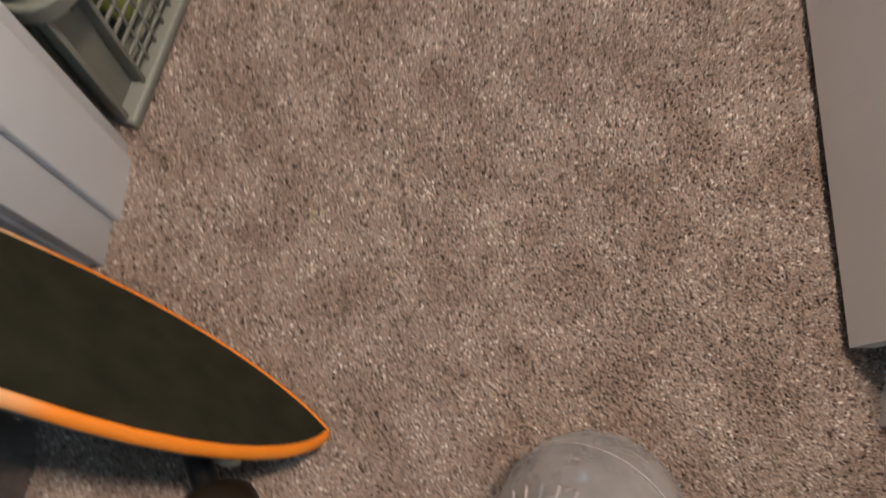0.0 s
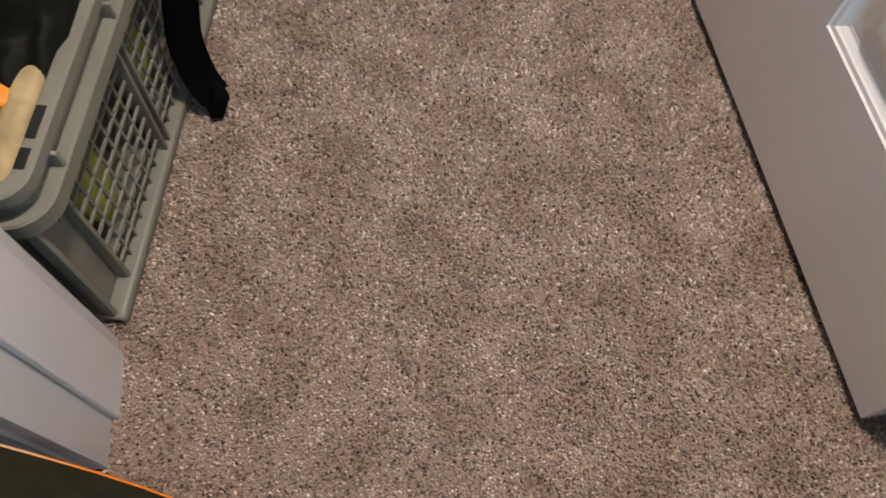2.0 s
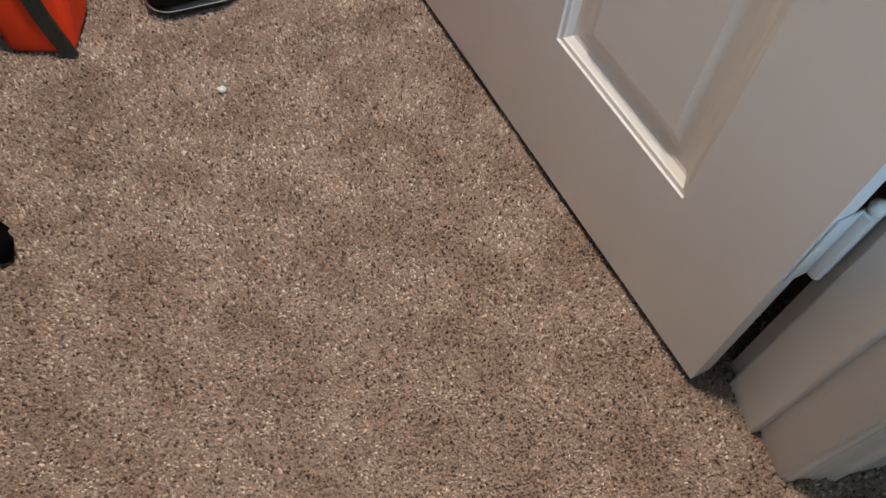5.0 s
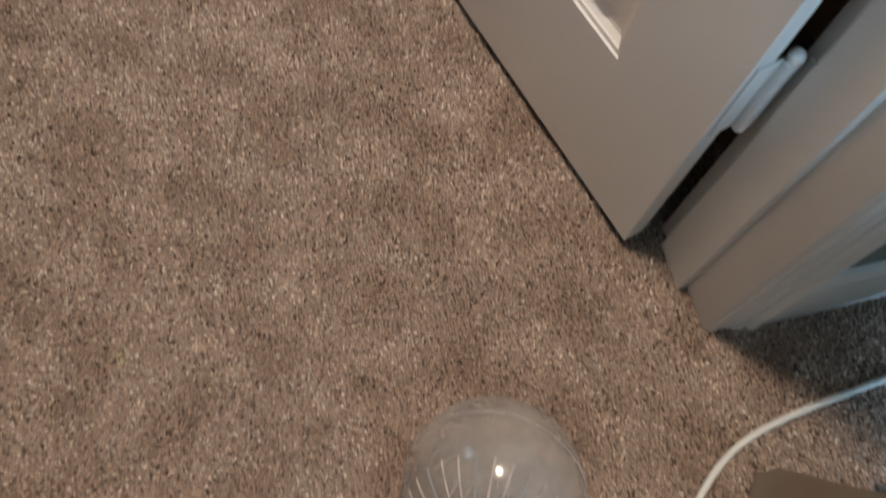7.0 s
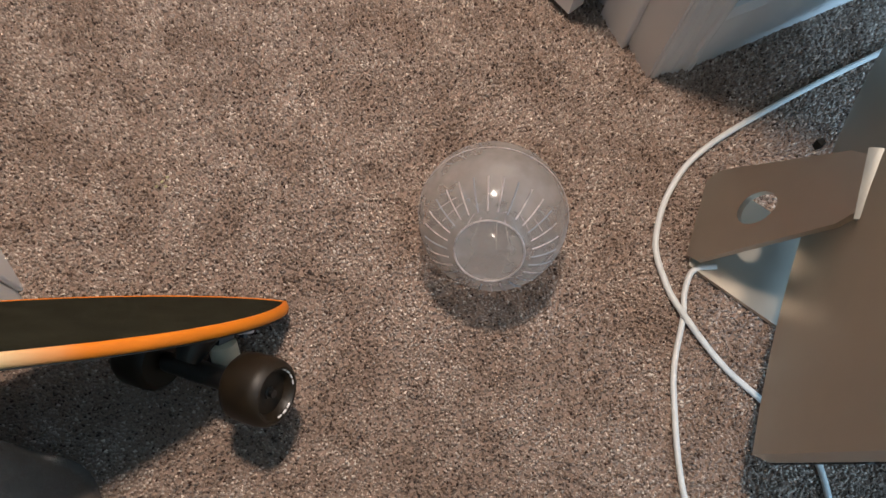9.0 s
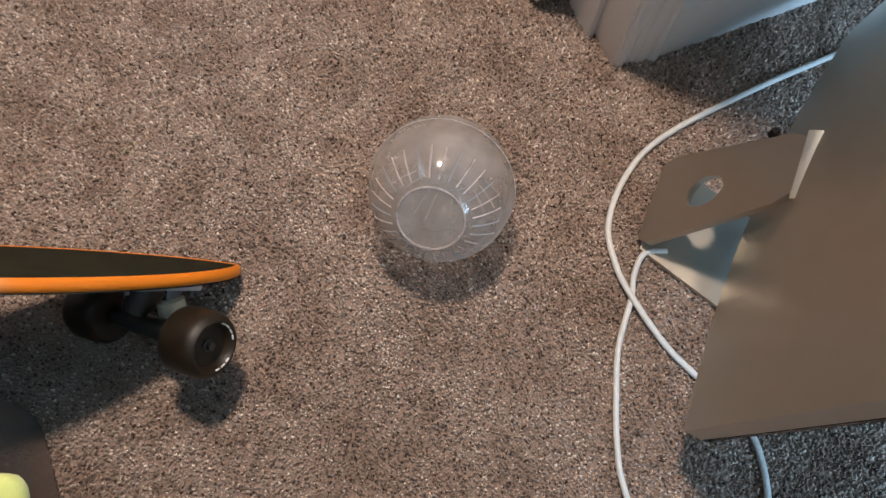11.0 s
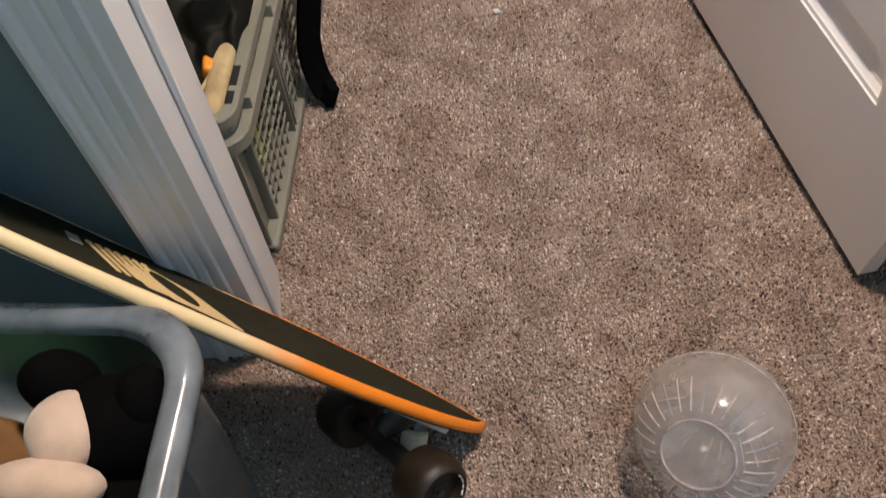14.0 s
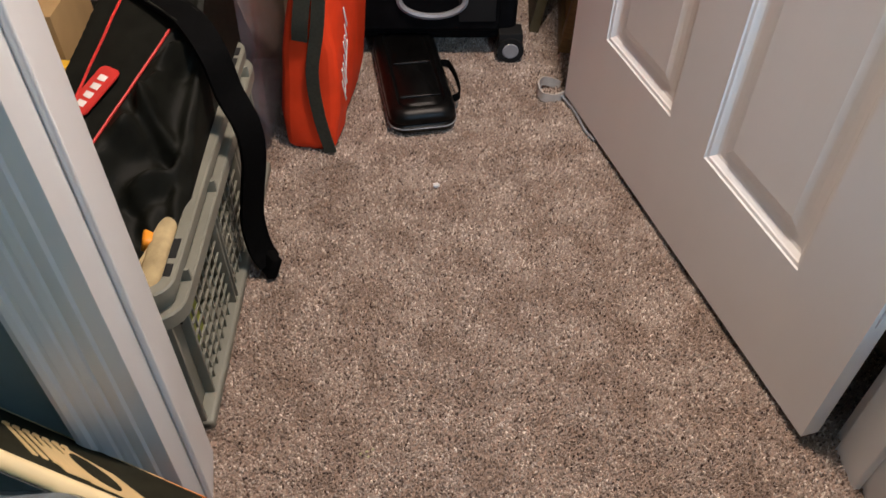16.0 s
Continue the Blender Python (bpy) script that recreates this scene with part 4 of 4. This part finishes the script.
def soft_toy_black():
    """A plain rounded soft toy in black and cream."""
    bm = bmesh.new()
    lump(bm, (-0.020, -0.296, 0.285), (0.042, 0.038, 0.042), 0.05, 5, 3)
    lump(bm, (-0.062, -0.268, 0.300), (0.029, 0.024, 0.029), 0.05, 5, 3)
    lump(bm, (0.004, -0.280, 0.300), (0.018, 0.026, 0.030), 0.05, 5, 3)
    lump(bm, (-0.020, -0.350, 0.20), (0.05, 0.06, 0.09), 0.1, 5, 3)
    n0 = len(bm.faces)
    lump(bm, (-0.041, -0.308, 0.310), (0.027, 0.029, 0.024), 0.06, 5, 3)
    lump(bm, (-0.046, -0.346, 0.308), (0.042, 0.019, 0.022), 0.06, 5, 3)
    bm.faces.ensure_lookup_table()
    for f in bm.faces[n0:]:
        f.material_index = 1
    ob = smooth(part("soft_toy", bm, [PLUSHBLACK, PLUSHCREAM]), 80)
    tagged(ob, "plain black and cream plush toy in the bin", "soft toy")


soft_toy_black()
for nm, lumps, m, lb in (
        ("soft_toy", [((-0.20, -0.40, 0.15), (0.13, 0.12, 0.12))], TOYGREEN, "dark green plush toy lying in the bin"),
        ("soft_toy", [((-0.125, -0.315, 0.245), (0.04, 0.035, 0.03))], TOYBROWN, "brown plush toy in the bin"),
        ("soft_toy", [((-0.078, -0.372, 0.268), (0.030, 0.028, 0.032))], TOYYELLOW, "yellow plush toy in the bin"),
        ("soft_toy", [((-0.095, -0.332, 0.240), (0.030, 0.025, 0.025))], TOYRED, "red plush toy in the bin"),
        ("soft_toy", [((-0.06, -0.42, 0.08), (0.06, 0.09, 0.06))], TOYRED, "dull red plush toy at the bin's bottom"),
        ("soft_toy", [((-0.15, -0.62, 0.13), (0.16, 0.12, 0.12))], TOYBROWN, "brown plush toy lying deep in the bin")):
    soft_thing(nm, lumps, m, lb, "soft toy")


def fur_toy():
    """A lime fur leg with a smooth foot, lying over the bin's rim."""
    a, c = Vector((-0.17, -0.440, 0.357)), Vector((0.106, -0.400, 0.355))
    d = (c - a).normalized()
    sd = Vector((-d.y, d.x, 0)).normalized()
    upv = d.cross(sd) * -1
    rng = random.Random(5)
    bm = bmesh.new()
    R = 0.036
    rings = []
    for k in range(15):
        s = k / 14
        r = R * (1 - 0.25 * s ** 3)
        rings.append([bm.verts.new(a + (c - a) * s + (sd * math.cos(t) + upv * math.sin(t)) * r) for t in [2 * math.pi * j / 20 for j in range(20)]])
    for p, q in zip(rings, rings[1:]):
        for j in range(20):
            bm.faces.new((p[j], p[(j + 1) % 20], q[(j + 1) % 20], q[j]))
    bm.faces.new(rings[0])
    bm.faces.new(rings[-1])
    for k in range(26000):
        s, t = rng.random(), rng.random() * 2 * math.pi
        r = R * (1 - 0.25 * s ** 3)
        nrm = sd * math.cos(t) + upv * math.sin(t)
        p = a + (c - a) * s + nrm * (r - 0.002)
        tip = p + nrm * rng.uniform(0.002, 0.006) + d * rng.uniform(0.0, 0.007) + Vector((rng.uniform(-1, 1), rng.uniform(-1, 1), rng.uniform(-1, 1))) * 0.0035
        w = d.cross(nrm).normalized() * 0.0010
        bm.faces.new((bm.verts.new(p - w), bm.verts.new(p + w), bm.verts.new(tip)))
    leg = tagged(part("fur_toy", bm, LIMEFUR), "lime green furry plush leg lying over the bin", "soft toy")
    bm = bmesh.new()
    lump(bm, c + d * 0.010 - sd * 0.006, (0.020, 0.017, 0.015), 0.08, 8, 3)
    lump(bm, c + d * 0.002 + sd * 0.013 + Vector((0, 0, 0.007)), (0.012, 0.010, 0.010), 0.08, 8, 3)
    smooth(part("foot", bm, LIMEVELVET, leg, "smooth yellow-green foot"), 80)


fur_toy()


# ---- monitor seen from behind, on the carpet ----
def monitor():
    Q = Vector((0.772, 0.636, 0)).normalized()
    P = Vector((0.636, -0.772, 0)).normalized()
    b = thing("desktop_computer", pose(0, 0, 0), "aluminium desktop computer on the carpet, seen from behind", "computer")

    def w(q, p, z):
        v = Q * q + P * p
        return Vector((v.x, v.y, z))
    qc, hw, zb, hgt = 0.385, 0.257, 0.077, 0.36
    lean = -0.09
    bm = bmesh.new()
    nu, nv = 24, 18

    def back(i, j):
        u, v = 2 * i / nu - 1, j / nv
        bulge = (1 - u * u) * (0.022 + 0.006 * math.sin(math.pi * v))
        return w(qc + u * hw, 0.786 - lean * v * hgt - bulge, zb + v * hgt)
    g = [[bm.verts.new(back(i, j)) for j in range(nv + 1)] for i in range(nu + 1)]
    for i in range(nu):
        for j in range(nv):
            bm.faces.new((g[i][j], g[i + 1][j], g[i + 1][j + 1], g[i][j + 1]))
    r = bmesh.ops.extrude_edge_only(bm, edges=[e for e in bm.edges if e.is_boundary])
    for v in r["geom"]:
        if isinstance(v, bmesh.types.BMVert):
            v.co += P * 0.018
    bmesh.ops.recalc_face_normals(bm, faces=bm.faces)
    smooth(part("rear_shell", bm, ALU, b, "smooth aluminium back"), 50)
    s0, s1 = 0.786 + 0.018, 0.786 + 0.018 - lean * hgt
    loft("screen", [[w(qc - hw, s0 + 0.001, zb), w(qc + hw, s0 + 0.001, zb), w(qc + hw, s1 + 0.001, zb + hgt), w(qc - hw, s1 + 0.001, zb + hgt)],
                    [w(qc - hw, s0 + 0.004, zb), w(qc + hw, s0 + 0.004, zb), w(qc + hw, s1 + 0.004, zb + hgt), w(qc - hw, s1 + 0.004, zb + hgt)]], SCREEN, b, "black glass front", True, True)
    # bent stand: leg with a cable hole
    A, B = Vector((0.673, -0.331, 0.006)), Vector((0.757, -0.248, 0.006))
    C, D = Vector((0.807, -0.326, 0.180)), Vector((0.754, -0.379, 0.178))

    def leg(s, t):
        return (A * (1 - s) + B * s) * (1 - t) + (D * (1 - s) + C * s) * t
    n = 32
    outer, inner = [], []
    for k in range(n):
        a = 2 * math.pi * (k + 0.5) / n
        ca, sa = math.cos(a), math.sin(a)
        m = max(abs(ca), abs(sa))
        outer.append(leg(0.5 + 0.5 * ca / m, 0.5 + 0.5 * sa / m))
        inner.append(leg(0.46 + 0.19 * ca, 0.42 + 0.125 * sa))
    nrm = (B - A).cross(D - A).normalized() * 0.007
    loft("stand_leg", [outer, inner, [p - nrm for p in inner], [p - nrm for p in outer], outer], ALU, b, "bent aluminium leg with a cable hole", angle=30)
    # bend from leg top into the hinge
    loops = []
    dirv = ((D - A).normalized() + (C - B).normalized()).normalized()
    into = P
    for k in range(9):
        a = math.pi / 2 * k / 8
        off = dirv * 0.024 * math.sin(a) + into * 0.026 * (1 - math.cos(a))
        loops.append([D + off, C + off, C + off - nrm * (1 - k / 9) - Vector((0, 0, 0.007)) * (k / 9), D + off - nrm * (1 - k / 9) - Vector((0, 0, 0.007)) * (k / 9)])
    loft("stand_bend", loops, ALU, b, "rounded bend of the stand", True, True, angle=50)
    f = Vector((0.47, -0.88, 0)).normalized()
    base = [A - Vector((0, 0, 0.004)), B - Vector((0, 0, 0.004)), B + f * 0.20 - Vector((0, 0, 0.004)), A + f * 0.20 - Vector((0, 0, 0.004))]
    loft("stand_foot", [base, [p + Vector((0, 0, 0.006)) for p in base]], ALU, b, "flat aluminium foot", True, True)
    kn = bmesh.new()
    box(kn, 0.848, 0.857, -0.281, -0.272, 0.056, 0.070, 0.003)
    part("plug", kn, RUBBER, b, "black plug")
    return b


monitor()
tagged(tube("white_cable", [(1.35, -0.20, 0.004), (1.20, -0.185, 0.004), (1.047, -0.191, 0.004), (0.902, -0.198, 0.004), (0.769, -0.214, 0.004), (0.702, -0.243, 0.004), (0.655, -0.290, 0.004), (0.640, -0.338, 0.005), (0.639, -0.379, 0.008), (0.650, -0.440, 0.004), (0.668, -0.489, 0.004), (0.690, -0.545, 0.004), (0.680, -0.605, 0.004), (0.64, -0.68, 0.004)], 0.0037, WHITECABLE), "white power cable curled on the carpet", "cable")
tagged(tube("white_cable", [(0.700, -0.345, 0.010), (0.676, -0.338, 0.006), (0.655, -0.355, 0.004), (0.638, -0.380, 0.0035), (0.603, -0.420, 0.004), (0.580, -0.459, 0.004), (0.553, -0.515, 0.004), (0.540, -0.56, 0.004), (0.53, -0.66, 0.004)], 0.0034, WHITECABLE), "white cable running from the stand", "cable")


# ---- clear rolling ball ----
def pet_ball():
    R = 0.0765
    axis = Vector((-0.45, -0.62, 0.645)).normalized()
    rot = axis.to_track_quat("Z", "Y").to_matrix().to_4x4()
    b = thing("clear_ball", Matrix.Translation((0.480, -0.209, R)) @ rot, "clear plastic slotted ball resting on the carpet", "ball")
    CAP = 26
    for s in (1, -1):
        prof = []
        for k in range(17):
            a = radians(CAP + (89.2 - CAP) * k / 16)
            prof.append((R * math.sin(a), s * R * math.cos(a)))
        bm = bmesh.new()
        n = 64
        rings = [[bm.verts.new((r * math.cos(2 * math.pi * k / n), r * math.sin(2 * math.pi * k / n), z)) for k in range(n)] for r, z in prof]
        for p, q in zip(rings, rings[1:]):
            for k in range(n):
                bm.faces.new((p[k], p[(k + 1) % n], q[(k + 1) % n], q[k]))
        smooth(part("half_shell", bm, CLEARBALL, b), 80)
        ca, sa = math.cos(radians(CAP)), math.sin(radians(CAP))
        lathe("end_cap", [(R * sa, s * R * ca), (R * sa - 0.002, s * (R * ca - 0.003)), (0.004, s * (R * ca - 0.0035))], CLEARBALL, b, "flat clear end cap", None, 48)
        ring = [(R * sa * math.cos(2 * math.pi * k / 48), R * sa * math.sin(2 * math.pi * k / 48), s * (R * ca + 0.0006)) for k in range(49)]
        tube("cap_ring", ring, 0.0011, RIDGE, b, "bright moulded ring", sides=6, steps=1)
        for k in range(28):
            a = 2 * math.pi * k / 28
            pts = []
            for j in range(5):
                t = radians(32 + 26 * j / 4)
                pts.append((R * 1.003 * math.sin(t) * math.cos(a), R * 1.003 * math.sin(t) * math.sin(a), s * R * 1.003 * math.cos(t)))
            tube("vent_slot", pts, 0.0010, RIDGE if k % 3 else GREYHUB, b, "", sides=4, steps=1)
    seam = [(R * 1.004 * math.cos(2 * math.pi * k / 64), R * 1.004 * math.sin(2 * math.pi * k / 64), 0) for k in range(65)]
    tube("seam", seam, 0.0005, RIDGE, b, "moulded seam", sides=6, steps=1)
    return b


pet_ball()


# ---- carpet pile ----
def carpet():
    rng = np.random.default_rng(3)
    x0, x1, y0, y1 = -0.30, 1.22, -0.80, 1.12
    step = 0.00238
    gx, gy = np.meshgrid(np.arange(x0, x1, step), np.arange(y0, y1, step))
    p = np.stack([gx.ravel(), gy.ravel()], 1) + rng.uniform(-0.5, 0.5, (gx.size, 2)) * step * 1.3
    x, y = p.T
    inwall = (y > WF - 0.002) & (y < WB) & ((x < JL - 0.002) | (x > JR + 0.002))
    faroff = ((x < -0.05) & (y > 0.05)) | ((x < 0.0) & (y < -0.33)) | ((y > 0.98) & (x < 0.4)) | ((x > 0.86) & (y > WB) & (y < 0.6)) | ((x < -0.1) & (y < -0.24))
    p = p[~(inwall | faroff)]
    n = len(p)
    # every yarn end is a leaning three-sided tuft; the lean swirls from patch to patch
    az = rng.uniform(0, 2 * np.pi, n) * 0.8 + 1.2 * np.sin(p[:, 0] * 17 + 2.5 * np.sin(p[:, 1] * 13)) + 1.0
    off = rng.uniform(0.0, 0.0032, n)
    ht = rng.uniform(0.0062, 0.0112, n) - 0.3 * off
    cell = rng.uniform(-1, 1, (int((x1 - x0) / 0.0052) + 3, int((y1 - y0) / 0.0052) + 3))
    u, v = (p[:, 0] - x0) / 0.0052 + 0.5, (p[:, 1] - y0) / 0.0052 + 0.5
    iu, iv = u.astype(int), v.astype(int)
    fu, fv = u - iu, v - iv
    clump = (cell[iu, iv] * (1 - fu) + cell[iu + 1, iv] * fu) * (1 - fv) + (cell[iu, iv + 1] * (1 - fu) + cell[iu + 1, iv + 1] * fu) * fv
    ht += 0.0012 * clump
    rad = rng.uniform(0.0012, 0.0022, n)
    turn = rng.uniform(0, 2 * np.pi, n)
    d = np.stack([np.cos(az), np.sin(az)], 1) * off[:, None]
    rows = []
    for z, r, k, tw in ((0.0, 0.75, 0.0, 0.0), (1.0, 1.0, 1.0, 0.7)):
        for c in range(3):
            a = turn + tw + c * 2 * np.pi / 3
            zz = -0.0085 + ht * z + (0.0015 * np.cos(a - az) * z)
            rows.append(np.stack([p[:, 0] + d[:, 0] * k + np.cos(a) * rad * r, p[:, 1] + d[:, 1] * k + np.sin(a) * rad * r, zz], 1))
    V = np.stack(rows, 1).reshape(-1, 3)
    o = (np.arange(n) * 6)[:, None]
    sides = np.stack([o + np.array([[c, (c + 1) % 3, 3 + (c + 1) % 3, 3 + c]]) for c in range(3)], 1).reshape(-1, 4)
    caps = (o + np.array([[3, 4, 5]])).reshape(-1, 3)
    loops = np.concatenate([sides.ravel(), caps.ravel()])
    starts = np.concatenate([np.arange(len(sides)) * 4, len(sides) * 4 + np.arange(len(caps)) * 3])
    me = bpy.data.meshes.new("carpet_pile")
    me.vertices.add(len(V))
    me.vertices.foreach_set("co", V.astype(np.float32).ravel())
    me.loops.add(len(loops))
    me.loops.foreach_set("vertex_index", loops.astype(np.int32))
    me.polygons.add(len(starts))
    me.polygons.foreach_set("loop_start", starts.astype(np.int32))
    me.update(calc_edges=True)
    me.materials.append(PILE)
    ob = new("carpet_pile", me)
    tagged(ob, "brown and beige speckled cut-pile carpet", "carpet", kind="stuff")


carpet()

# faint yellow-green crumbs pressed into the pile
crumbs = bmesh.new()
for cx, cy in ((0.179, 0.001), (0.186, 0.004), (0.172, -0.002), (0.181, -0.006)):
    lump(crumbs, (cx, cy, 0.001), (0.0024, 0.0020, 0.0010), 0.3, 60, 1)
tagged(part("crumbs", crumbs, CRUMB), "yellow-green crumbs pressed into the carpet", "crumbs", kind="stuff")
